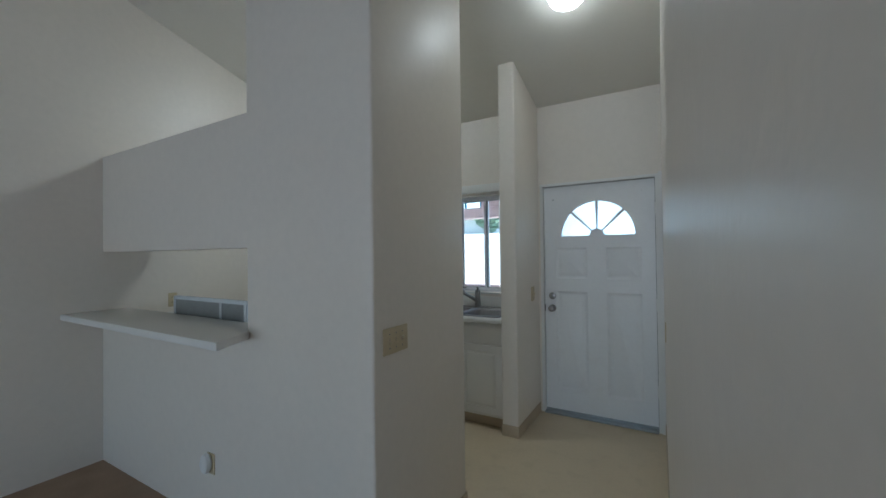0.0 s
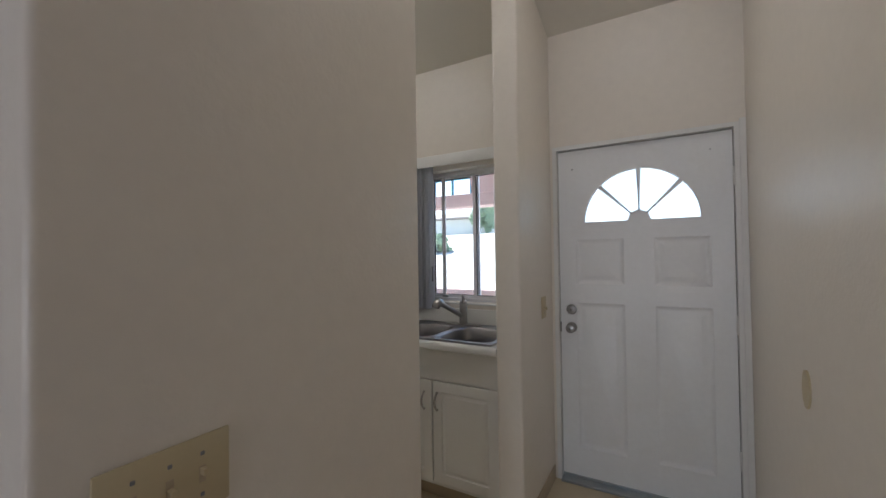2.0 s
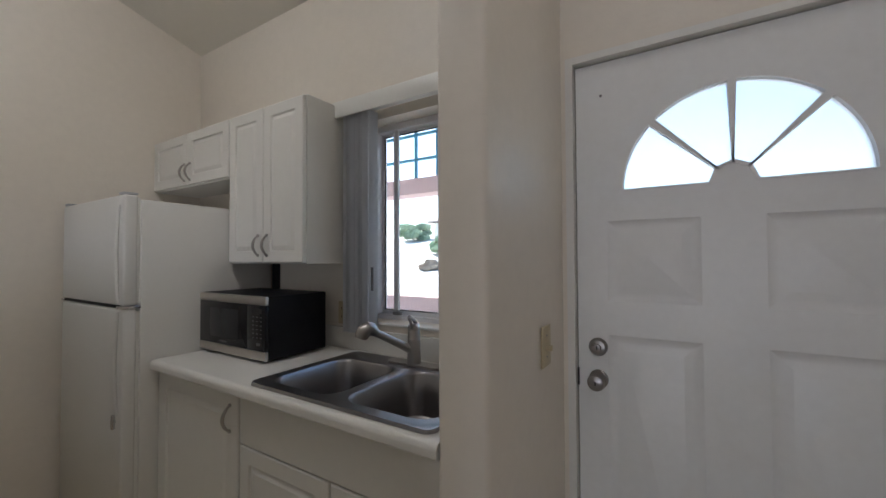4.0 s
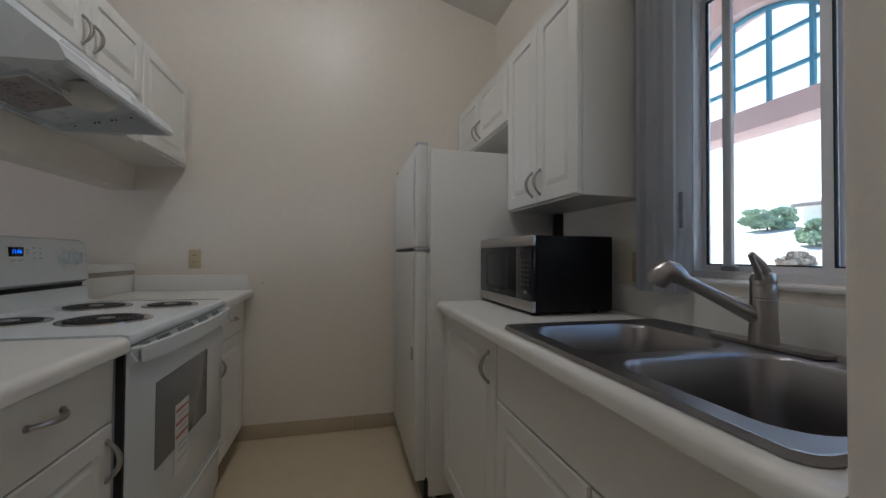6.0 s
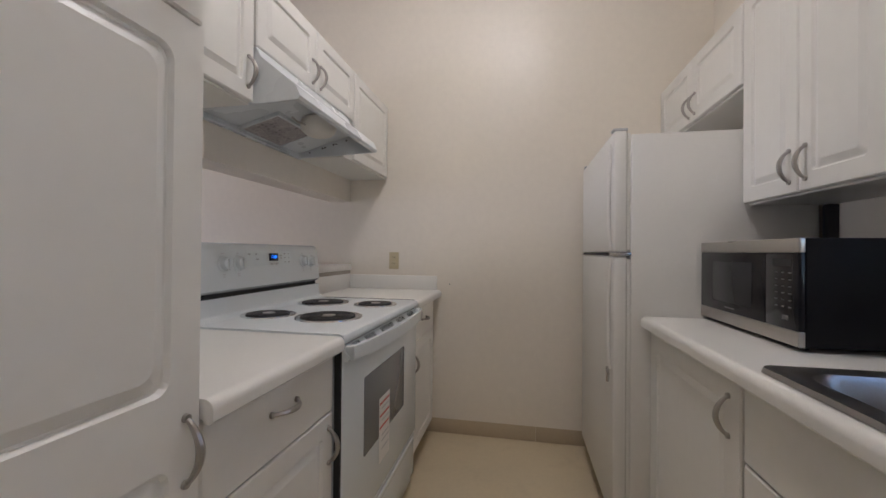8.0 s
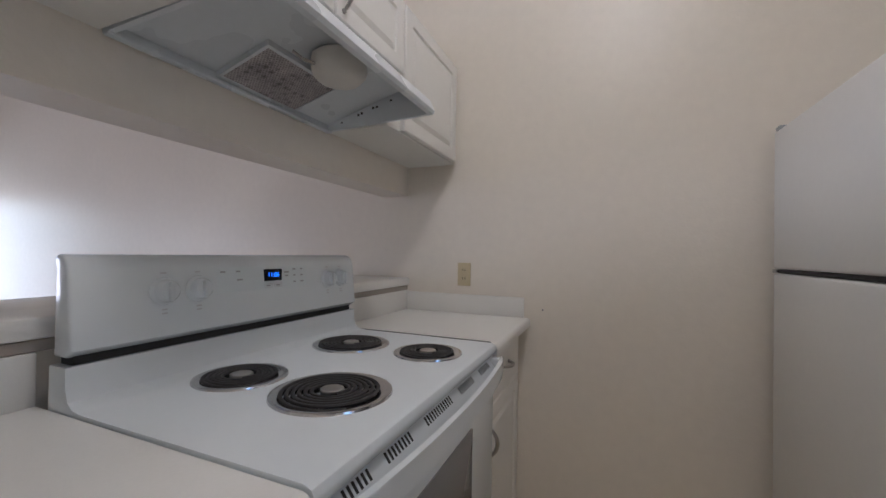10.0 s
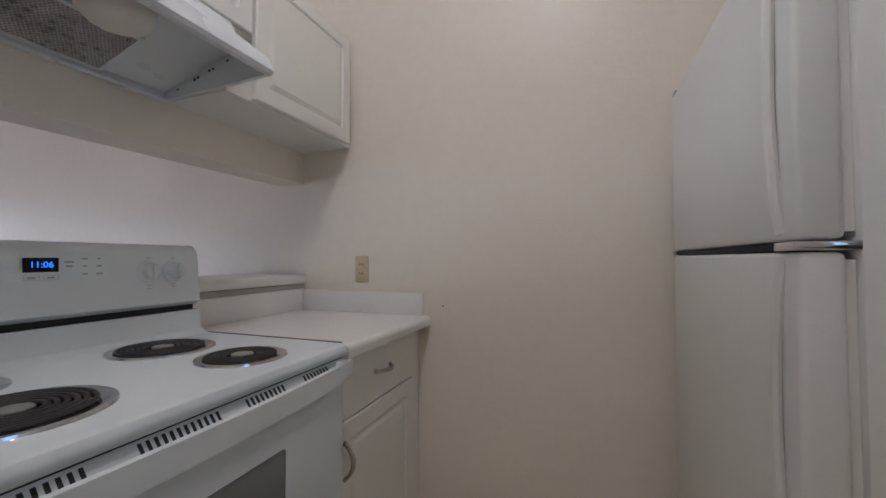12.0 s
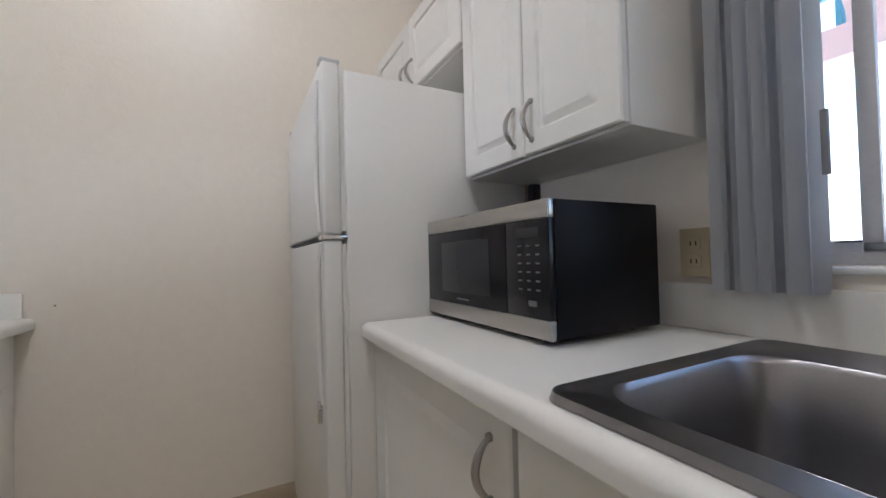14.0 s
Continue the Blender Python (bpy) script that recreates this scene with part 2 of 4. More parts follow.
def tube(points, radius, sides=10, bm=None, flat=1.0, up=Vector((0, 0, 1))):
    bm = bm or bmesh.new()
    pts = [Vector(p) for p in points]
    rings = []
    for i, p in enumerate(pts):
        d = (pts[min(i + 1, len(pts) - 1)] - pts[max(i - 1, 0)]).normalized()
        side = d.cross(up)
        if side.length < 1e-3:
            side = d.cross(Vector((0, 1, 0)))
        side.normalize()
        top = side.cross(d)
        r = radius[i] if isinstance(radius, (list, tuple)) else radius
        rings.append([bm.verts.new(p + side * (r * math.cos(a)) + top * (r * flat * math.sin(a)))
                      for a in (2 * math.pi * k / sides for k in range(sides))])
    for r0, r1 in zip(rings, rings[1:]):
        for k in range(sides):
            bm.faces.new((r0[k], r0[(k + 1) % sides], r1[(k + 1) % sides], r1[k]))
    bm.faces.new(rings[0])
    bm.faces.new(rings[-1])
    return bm


def lathe(profile, at, segs=32, bm=None, turn=None):
    """A profile of (radius, height) turned round the z axis at a place."""
    bm = bm or bmesh.new()
    m = Matrix.Translation(at) @ (turn or Matrix())
    rings = []
    for r, z in profile:
        if r < 1e-5:
            rings.append([bm.verts.new(m @ Vector((0, 0, z)))])
        else:
            rings.append([bm.verts.new(m @ Vector((r * math.cos(a), r * math.sin(a), z)))
                          for a in (2 * math.pi * k / segs for k in range(segs))])
    for r0, r1 in zip(rings, rings[1:]):
        for k in range(segs):
            j = (k + 1) % segs
            if len(r0) == 1 and len(r1) > 1:
                bm.faces.new((r0[0], r1[k], r1[j]))
            elif len(r1) == 1 and len(r0) > 1:
                bm.faces.new((r0[k], r0[j], r1[0]))
            elif len(r0) > 1:
                bm.faces.new((r0[k], r0[j], r1[j], r1[k]))
    return bm


def rounded_rect(x0, x1, y0, y1, r, n=6):
    out = []
    for cx, cy, a0 in ((x1 - r, y1 - r, 0), (x0 + r, y1 - r, 90), (x0 + r, y0 + r, 180), (x1 - r, y0 + r, 270)):
        out += [(cx + r * math.cos(radians(a0 + 90 * k / n)), cy + r * math.sin(radians(a0 + 90 * k / n))) for k in range(n + 1)]
    return out


def stepped_slab(x0, x1, z0, z1, y, facing, rings, thick, bm=None, corner=0.0012):
    """A slab in the xz plane whose face at y steps in by rings of (inset, depth)."""
    bm = bm or bmesh.new()

    def loop(inset, depth):
        r = corner if inset > 0.03 else 0.0012
        return [bm.verts.new((u, y - facing * depth, v)) for u, v in
                rounded_rect(x0 + inset, x1 - inset, z0 + inset, z1 - inset, r, 4)]

    loops = [loop(0, thick)] + [loop(i, d) for i, d in rings]
    bm.faces.new(loops[0])
    bm.faces.new(loops[-1])
    for a, b in zip(loops, loops[1:]):
        for k in range(len(a)):
            j = (k + 1) % len(a)
            bm.faces.new((a[k], a[j], b[j], b[k]))
    return bm


PLAIN = ((0, 0.004), (0.004, 0))


def panel_rings(m):
    return ((0, 0.004), (0.004, 0), (m, 0), (m + 0.004, 0.0075), (m + 0.007, 0.008), (m + 0.026, 0.0))


def bow_handle(a, b, out, parent):
    """An arched pull from a to b that stands off along out."""
    a, b, out = Vector(a), Vector(b), Vector(out)
    pts, rad = [], []
    for k in range(15):
        s = k / 14
        pts.append(a.lerp(b, s) + out * (0.029 * math.sin(math.pi * s) ** 0.7))
        rad.append(0.0042 + 0.0028 * math.sin(math.pi * s))
    bm = tube(pts, rad, 8, up=out)
    for p in (a, b):
        q = Vector((0, 0, 1)).rotation_difference(out).to_matrix().to_4x4()
        lathe(((0, 0), (0.0075, 0), (0.0065, 0.006), (0, 0.006)), p, 12, bm, q)
    return part("handle", bm, NICKEL, parent, "arched brushed nickel pull")


def cabinet(name, label, x0, x1, back, front, z0, z1, fronts, toe=False, group="", hollow=False):
    """A white unit along a wall; fronts: (name, x0, x1, z0, z1, panelled, handle or None); handle: ('v' or 'h', x, z)."""
    facing = 1 if front > back else -1
    cab = thing(name, label, "cabinet", ((x0 + x1) / 2, back, z0), group or {"wall_cabinet": "white wall cabinets", "base_cabinet": "white base cabinets"}.get(name, ""))
    face = front - facing * 0.021
    lo, hi = min(back, face), max(back, face)
    base = z0 + (0.1 if toe else 0)
    if hollow:
        shell = boxes((x0 + 0.001, x0 + 0.018, lo, hi, base, z1), (x1 - 0.018, x1 - 0.001, lo, hi, base, z1), (x0 + 0.018, x1 - 0.018, lo, lo + 0.018, base, z1),
                      (x0 + 0.018, x1 - 0.018, hi - 0.018, hi, base, z1), (x0 + 0.018, x1 - 0.018, lo + 0.018, hi - 0.018, base, base + 0.018))
        part("body", shell, CABINET, cab)
    else:
        part("body", box(x0 + 0.001, x1 - 0.001, lo, hi, base, z1, 0.0015, 1), CABINET, cab)
    if toe:
        ty = face - facing * 0.055
        part("toe_kick", box(x0 + 0.001, x1 - 0.001, min(back, ty), max(back, ty), z0, base, 0.001, 1), COVE, cab, "tan vinyl toe kick")
    for fname, fx0, fx1, fz0, fz1, panelled, handle in fronts:
        d = part(fname, stepped_slab(fx0, fx1, fz0, fz1, front, facing, panel_rings(panelled) if panelled else PLAIN, 0.019, corner=0.011), CABINET, cab, smooth=False)
        if handle:
            way, hx, hz = handle
            dx, dz = (0.048, 0) if way == "h" else (0, 0.048)
            bow_handle((hx - dx, front, hz - dz), (hx + dx, front, hz + dz), (0, facing, 0), d)
    return cab

# ---- structure ----
XW, YN, XR = -3.514, 3.10, 0.045
RIDGE_Y = -0.4


def ceil_z(y):
    return 2.79 + 0.28 * (YN - y) if y > RIDGE_Y else 2.79 + 0.28 * (YN - RIDGE_Y) - 0.27 * (RIDGE_Y - y)


def wall_along_y(name, x0, x1, y0, y1, label, z0=0.0):
    ys = [y0] + ([RIDGE_Y] if y0 < RIDGE_Y < y1 else []) + [y1]
    pts = [(y0, z0), (y1, z0)] + [(y, ceil_z(y) + 0.01) for y in reversed(ys)]
    return whole(name, prism(pts, "x", x0, x1), WALL, label, "wall", "structure", smooth=False)


whole("ground", box(-300, 300, -300, 300, -0.6, -0.16), CONCRETE, "pale sunlit concrete ground outside the house", "ground", "structure", smooth=False)
whole("floor_kitchen", box(XW - 0.1, XR + 0.1, 0.745, YN + 0.1, -0.12, 0.0), VINYL, "yellowish beige sheet vinyl floor with faint stains", "floor", "structure", smooth=False)
whole("floor_living", box(XW - 0.1, 3.0, -4.1, 0.7448, -0.12, 0.002), CARPET, "brown cut pile carpet of the living room", "carpet", "structure", smooth=False)
wall_along_y("wall_west", XW - 0.12, XW, -4.2, YN, "cream painted end wall with orange peel texture")


def hall_x(y):
    return 0.06 - 0.074 * (y + 0.44) / (YN + 0.44)


hall = wall_along_y("wall_hall", XR, XR + 0.11, -0.44, YN, "cream semi-gloss entry wall beside the front door")
for v in hall.data.vertices:
    if v.co.x < XR + 0.01:
        v.co.x = hall_x(v.co.y)

wall_along_y("wall_east", 3.0, 3.12, -4.2, 1.0, "plain cream living room wall")
whole("wall_alcove", prism([(XR + 0.11, 0), (3.12, 0), (3.12, ceil_z(1.0) + 0.01), (XR + 0.11, ceil_z(1.0) + 0.01)], "y", 1.0, 1.12), WALL, "plain cream wall beyond the entry wall", "wall", "structure", smooth=False)

# north wall with the kitchen window and the front door
WX0, WX1, WZ0, WZ1 = -1.985, -1.175, 1.065, 2.03
DX0, DX1, DZ1 = -0.998, -0.039, 2.075
TOPN = ceil_z(YN) + 0.01
T0, T1 = YN, YN + 0.16
whole("wall_north", boxes((XW - 0.12, WX0, T0, T1, 0, TOPN), (WX0, WX1, T0, T1, 0, WZ0), (WX0, WX1, T0, T1, WZ1, TOPN),
                          (WX1, DX0, T0, T1, 0, TOPN), (DX0, DX1, T0, T1, DZ1, TOPN), (DX1, XR + 0.11, T0, T1, 0, TOPN)),
      WALL, "cream painted outside wall with window and front door", "wall", "structure", smooth=False)
# south wall with the living room window's opening, and an added unseen one for the fill lamp
whole("wall_south", boxes((XW - 0.12, -3.36, -4.2, -4.1, 0, 2.75), (-3.36, -2.7, -4.2, -4.1, 1.7, 2.75), (-3.36, -2.7, -4.2, -4.1, 0, 0.3), (-2.7, -1.3, -4.2, -4.1, 0, 2.75),
                          (-1.3, 0.3, -4.2, -4.1, 1.6, 2.75), (-1.3, 0.3, -4.2, -4.1, 0, 0.2), (0.3, 3.12, -4.2, -4.1, 0, 2.75)),
      WALL, "plain cream living room wall with a window opening and an added opening for fill light", "wall", "structure", smooth=False)
# partition with pass-through, and the full-height block that ends it
PX1, PY0, PY1, BX = -1.815, 0.745, 0.885, -1.0
whole("wall_partition", boxes((XW, PX1, PY0, PY1, 0, 1.03), (XW, PX1, PY0, PY1, 1.495, 2.18)), WALL,
      "cream partition with pass-through opening below a header", "wall", "structure", smooth=False)
bm = prism([(PY0, 0), (PY1, 0), (PY1, ceil_z(PY1) + 0.01), (PY0, ceil_z(PY0) + 0.01)], "x", PX1, BX - 0.07)
whole("wall_partition_end", bm, WALL, "full-height cream partition beside the pass-through", "wall", "structure", smooth=False)
bm = prism([(PY0, 0), (1.54, 0), (1.54, ceil_z(1.54) + 0.01), (PY0, ceil_z(PY0) + 0.01)], "x", BX - 0.07, BX)
bmesh.ops.bevel(bm, geom=[e for e in bm.edges if abs(e.verts[0].co.z - e.verts[1].co.z) > 1 and e.verts[0].co.x > BX - 0.01],
                offset=0.012, segments=4, profile=0.5, affect="EDGES")
whole("wall_block", bm, WALL, "cream wall end with rounded corners and a switch plate", "wall", "structure")
SX0, SX1, SY = -1.149, -1.014, 2.475
bm = prism([(SY, 0), (YN, 0), (YN, TOPN), (SY, ceil_z(SY) + 0.01)], "x", SX0, SX1)
bmesh.ops.bevel(bm, geom=[e for e in bm.edges if abs(e.verts[0].co.z - e.verts[1].co.z) > 1 and e.verts[0].co.y < SY + 0.01],
                offset=0.016, segments=4, profile=0.5, affect="EDGES")
whole("wall_stub", bm, WALL, "narrow cream wall stub between sink counter and door", "wall", "structure")
prof = [(YN + 0.16, ceil_z(YN + 0.16)), (RIDGE_Y, ceil_z(RIDGE_Y)), (-4.2, ceil_z(-4.2)), (-4.2, ceil_z(-4.2) + 0.12),
        (RIDGE_Y, ceil_z(RIDGE_Y) + 0.12), (YN + 0.16, ceil_z(YN + 0.16) + 0.12)]
whole("ceiling", prism(prof, "x", XW - 0.12, 3.12), CEIL, "cream sloped ceiling rising from the door wall", "ceiling", "structure", smooth=False)


def cove_base(x0, x1, y0, y1, name="baseboard"):
    return whole(name, box(x0, x1, y0, y1, 0.0005, 0.092, 0.003, 2), COVE, "tan vinyl cove baseboard", "baseboard", "structure")


cove_base(XW, XW + 0.006, 1.4, 2.12)
cove_base(XW, XW + 0.006, 2.121, 2.46)
cove_base(SX1, SX1 + 0.006, SY - 0.006, YN - 0.02)
cove_base(SX0, SX1, SY - 0.006, SY)
strip = cove_base(XR - 0.006, XR, 0.3, YN - 0.02)
for v in strip.data.vertices:
    v.co.x += hall_x(v.co.y) - XR
cove_base(BX, BX + 0.006, PY0, 1.546)
cove_base(BX - 0.07, BX, 1.54, 1.546)

# pass-through bar ledge
ledge = thing("bar_ledge", "white laminate bar ledge in the pass-through opening", "ledge", (-2.6, 0.7, 1.03))
bm = prism([(XW + 0.002, 0.515), (-1.69, 0.515), (-1.802, 0.742), (PX1 - 0.002, 0.742), (PX1 - 0.002, 0.9), (XW + 0.002, 0.9)], "z", 1.035, 1.075)
bmesh.ops.bevel(bm, geom=[e for e in bm.edges if abs(e.verts[0].co.z - e.verts[1].co.z) < 1e-4], offset=0.006, segments=2, profile=0.5, affect="EDGES")
part("top", bm, COUNTER, ledge)
part("edge_strip", box(XW + 0.003, PX1 - 0.003, 0.886, 0.893, 1.012, 1.034, 0.002, 1), LEDGE_EDGE, ledge, "taupe strip under the ledge")

# ---- front door ----
door = thing("door_1", "white panelled front door with fan-shaped glazing, closed", "door", (-0.52, 3.13, 0), kind="structure")
FX, FZ, FR = -0.514, 1.595, 0.302
LX0, LX1, LY = -0.969, -0.068, 3.128
# leaf: outline with the fan's opening, rails and sunk panels
bm = bmesh.new()


def ring_edges(pts):
    vs = [bm.verts.new((x, LY, z)) for x, z in pts]
    return vs, [bm.edges.new((vs[i], vs[(i + 1) % len(vs)])) for i in range(len(vs))]


_, edges = ring_edges([(LX0, 0.032), (LX1, 0.032), (LX1, 2.046), (LX0, 2.046)])
fan_holes = []
for a0, a1 in ((0, 45), (45, 90), (90, 135), (135, 180)):
    b0, b1 = a0 + (2.2 if a0 else 0), a1 - (2.2 if a1 < 180 else 0)
    inner = 0.062
    pts = [(FX + FR * math.cos(radians(b0 + (b1 - b0) * k / 8)), FZ + FR * math.sin(radians(b0 + (b1 - b0) * k / 8))) for k in range(9)]
    pts.append((FX + inner * math.cos(radians(b1)), FZ + max(0, inner * math.sin(radians(b1)))))
    pts.append((FX + inner * math.cos(radians(b0)), FZ + max(0, inner * math.sin(radians(b0)))))
    fan_holes.append(pts)
    edges += ring_edges(pts)[1]
PANELS = [(-0.868, -0.598, 1.215, 1.49), (-0.44, -0.17, 1.215, 1.49), (-0.868, -0.598, 0.21, 1.10), (-0.44, -0.17, 0.21, 1.10)]
for x0, x1, z0, z1 in PANELS:
    edges += ring_edges([(x0, z0), (x1, z0), (x1, z1), (x0, z1)])[1]
bmesh.ops.triangle_fill(bm, use_beauty=True, use_dissolve=False, edges=edges)
front = list(bm.faces)
back = bmesh.ops.extrude_face_region(bm, geom=front)
bmesh.ops.translate(bm, verts=[v for v in back["geom"] if isinstance(v, bmesh.types.BMVert)], vec=(0, 0.044, 0))
leaf = part("leaf", bm, DOOR_PAINT, door, smooth=False)
for x0, x1, z0, z1 in PANELS:
    part("panel", stepped_slab(x0, x1, z0, z1, LY + 0.0005, -1, ((0, 0.0), (0.012, 0.009), (0.03, 0.009), (0.05, 0.002)), 0.03), DOOR_PAINT, leaf)
for pts in fan_holes:
    pane = part("pane", prism(pts, "y", LY + 0.018, LY + 0.026), FROST, leaf, "bright frosted glass pane", smooth=False)
    pane.visible_shadow = False
    cx = sum(p[0] for p in pts) / len(pts)
    cz = sum(p[1] for p in pts) / len(pts)
    rim = [(cx + (x - cx) * 1.06, cz + (z - cz) * 1.06) for x, z in pts]
    bm = bmesh.new()
    a = [bm.verts.new((x, LY - 0.004, z)) for x, z in rim]
    b = [bm.verts.new((x, LY - 0.004, z)) for x, z in pts]
    c = [bm.verts.new((x, LY + 0.018, z)) for x, z in pts]
    d = [bm.verts.new((x, LY - 0.0004, z)) for x, z in rim]
    for i in range(len(pts)):
        j = (i + 1) % len(pts)
        for p, q in ((a, b), (b, c), (d, a)):
            bm.faces.new((p[i], p[j], q[j], q[i]))
    part("glazing_bead", bm, DOOR_PAINT, leaf, smooth=False)


OUT_Y = Matrix.Rotation(radians(90), 4, "X")
for name, z, prof in (("deadbolt", 1.056, ((0, 0), (0.031, 0), (0.031, 0.007), (0.024, 0.016), (0.012, 0.018), (0.011, 0.03), (0, 0.031))),
                      ("knob", 0.945, ((0, 0), (0.032, 0), (0.031, 0.007), (0.014, 0.012), (0.012, 0.028), (0.024, 0.036), (0.029, 0.05), (0.025, 0.062), (0.012, 0.066), (0, 0.066)))):
    part(name, lathe(prof, (-0.902, LY, z), 28, turn=OUT_Y), LOCK, leaf, "worn satin nickel lock hardware")
    part("keyway", box(-0.904, -0.9, LY - prof[-1][1] - 0.0012, LY - prof[-1][1] + 0.002, z - 0.006, z + 0.006, 0.0005, 1), DARK, leaf)
part("latch_plate", box(-0.972, -0.966, LY - 0.003, LY + 0.01, 0.915, 0.975), DARK, leaf)
for z in (0.32, 1.02, 1.80):
    part("hinge", tube([(LX1 + 0.004, LY - 0.006, z - 0.05), (LX1 + 0.004, LY - 0.006, z + 0.05)], 0.007, 10), TRIM, leaf, "painted hinge")
part("viewer", lathe(((0, 0), (0.005, 0), (0.004, 0.003), (0, 0.003)), (-0.884, LY, 1.93), 10, turn=OUT_Y), MARK, leaf)
part("viewer", lathe(((0, 0), (0.004, 0), (0.003, 0.003), (0, 0.003)), (-0.165, LY, 1.955), 10, turn=OUT_Y), PALE_MARK, leaf)
frame_bm = boxes((DX0, LX0 - 0.004, YN - 0.004, T1, 0, DZ1), (LX1 + 0.004, DX1, YN - 0.004, T1, 0, DZ1), (LX0 - 0.004, LX1 + 0.004, YN - 0.004, T1, 2.051, DZ1))
part("frame", frame_bm, TRIM, door)
part("casing", boxes((DX1 - 0.003, hall_x(YN) - 0.001, YN - 0.014, YN - 0.001, 0, 2.088)), TRIM, door)
part("weatherstrip", boxes((LX0 - 0.0039, LX0 - 0.0002, LY + 0.012, LY + 0.03, 0.02, 2.05), (LX1 + 0.0002, LX1 + 0.0039, LY + 0.012, LY + 0.03, 0.02, 2.05), (LX0, LX1, LY + 0.012, LY + 0.03, 2.0462, 2.0508)), SEAL, door, "dark grey weatherstrip")
part("threshold", box(LX0 - 0.003, LX1 + 0.003, YN - 0.03, T1 - 0.02, 0.0008, 0.018, 0.004, 2), GALV, door, "worn grey metal threshold")
part("sweep", box(LX0, LX1, LY - 0.006, LY + 0.001, 0.022, 0.036, 0.002, 2), GALV, door, "grey metal door sweep")

# ---- kitchen window ----
window = thing("window_1", "sliding aluminium kitchen window above the sink", "window", (-1.58, 3.22, WZ0), kind="structure")
FY0, FY1 = 3.19, 3.25
part("frame", boxes((WX0, WX0 + 0.022, FY0, FY1, WZ0, WZ1), (WX1 - 0.022, WX1, FY0, FY1, WZ0, WZ1),
                    (WX0 + 0.022, WX1 - 0.022, FY0, FY1, WZ0, WZ0 + 0.022), (WX0 + 0.022, WX1 - 0.022, FY0, FY1, WZ1 - 0.03, WZ1)), ALU, window)


def sash(x0, x1, y, stile):
    s = part("sash", boxes((x0, x0 + stile, y, y + 0.02, WZ0 + 0.022, WZ1 - 0.03), (x1 - stile, x1, y, y + 0.02, WZ0 + 0.022, WZ1 - 0.03),
                           (x0 + stile, x1 - stile, y, y + 0.02, WZ0 + 0.022, WZ0 + 0.042), (x0 + stile, x1 - stile, y, y + 0.02, WZ1 - 0.045, WZ1 - 0.03)), ALU, window)
    g = part("pane", box(x0 + stile, x1 - stile, y + 0.008, y + 0.012, WZ0 + 0.042, WZ1 - 0.045), PANE, s, "clear glass", smooth=False)
    g.visible_shadow = False
    a, b, c, d = x0 + stile, x1 - stile, WZ0 + 0.042, WZ1 - 0.045
    part("gasket", boxes((a, a + 0.004, y - 0.001, y + 0.0075, c, d), (b - 0.004, b, y - 0.001, y + 0.0075, c, d), (a + 0.004, b - 0.004, y - 0.001, y + 0.0075, c, c + 0.004),
                         (a + 0.004, b - 0.004, y - 0.001, y + 0.0075, d - 0.004, d)), DARK, s, "dark glazing gasket")
    return s


sash(WX0 + 0.023, -1.568, 3.225, 0.016)
sash(-1.607, WX1 - 0.023, 3.2, 0.026)
part("screen_stile", box(-1.865, -1.836, 3.195, 3.21, WZ0 + 0.022, WZ1 - 0.03, 0.003), ALU, window, "pale bar of the sliding screen")
part("latch", box(-1.86, -1.81, 3.18, 3.195, WZ0 + 0.025, WZ0 + 0.04, 0.003), NICKEL, window, "small metal latch")
part("window_sill", box(WX0 - 0.05, SX0 - 0.002, 3.09, FY0, WZ0 - 0.014, WZ0 - 0.001, 0.004, 2), TRIM, window, "white painted sill")

valance = thing("blind_valance", "white valance board above the kitchen window", "valance", (-1.62, 3.05, 2.04))
part("front_board", box(-2.09, SX0 - 0.003, 3.0, 3.012, 2.042, 2.12, 0.004), TRIM, valance)
part("return", box(-2.09, -2.078, 3.012, YN - 0.001, 2.042, 2.12, 0.003), TRIM, valance)
part("head_rail", box(-2.07, SX0 - 0.003, 3.03, 3.07, 2.06, 2.1, 0.004), TRIM, valance)

blind = thing("vertical_blind", "grey vinyl vertical blind vanes stacked beside the window", "blind", (-1.97, 3.05, 2.05))
random.seed(4)
for k in range(10):
    cx, ang = -2.022 + 0.0148 * k, radians(90 + (26, -34, 8, 38, -18)[k % 5] + random.uniform(-8, 8))
    dx, dy = 0.04 * math.cos(ang), 0.04 * math.sin(ang)
    bm = bmesh.new()
    cols = []
    for i in range(6):
        s = i / 5 * 2 - 1
        bow = 0.009 * (1 - s * s)
        cols.append([bm.verts.new((cx + dx * s + bow * math.sin(ang), 3.052 + dy * s - bow * math.cos(ang), z)) for z in (1.018, 2.058)])
    for a, b in zip(cols, cols[1:]):
        bm.faces.new((a[0], b[0], b[1], a[1]))
    bmesh.ops.solidify(bm, geom=bm.faces[:], thickness=0.0012)
    part("vane", bm, BLIND, blind)
part("wand_grip", tube([(-1.856, 3.03, 1.325), (-1.856, 3.03, 1.218)], 0.006, 8), MARK, blind, "dark grey wand grip")

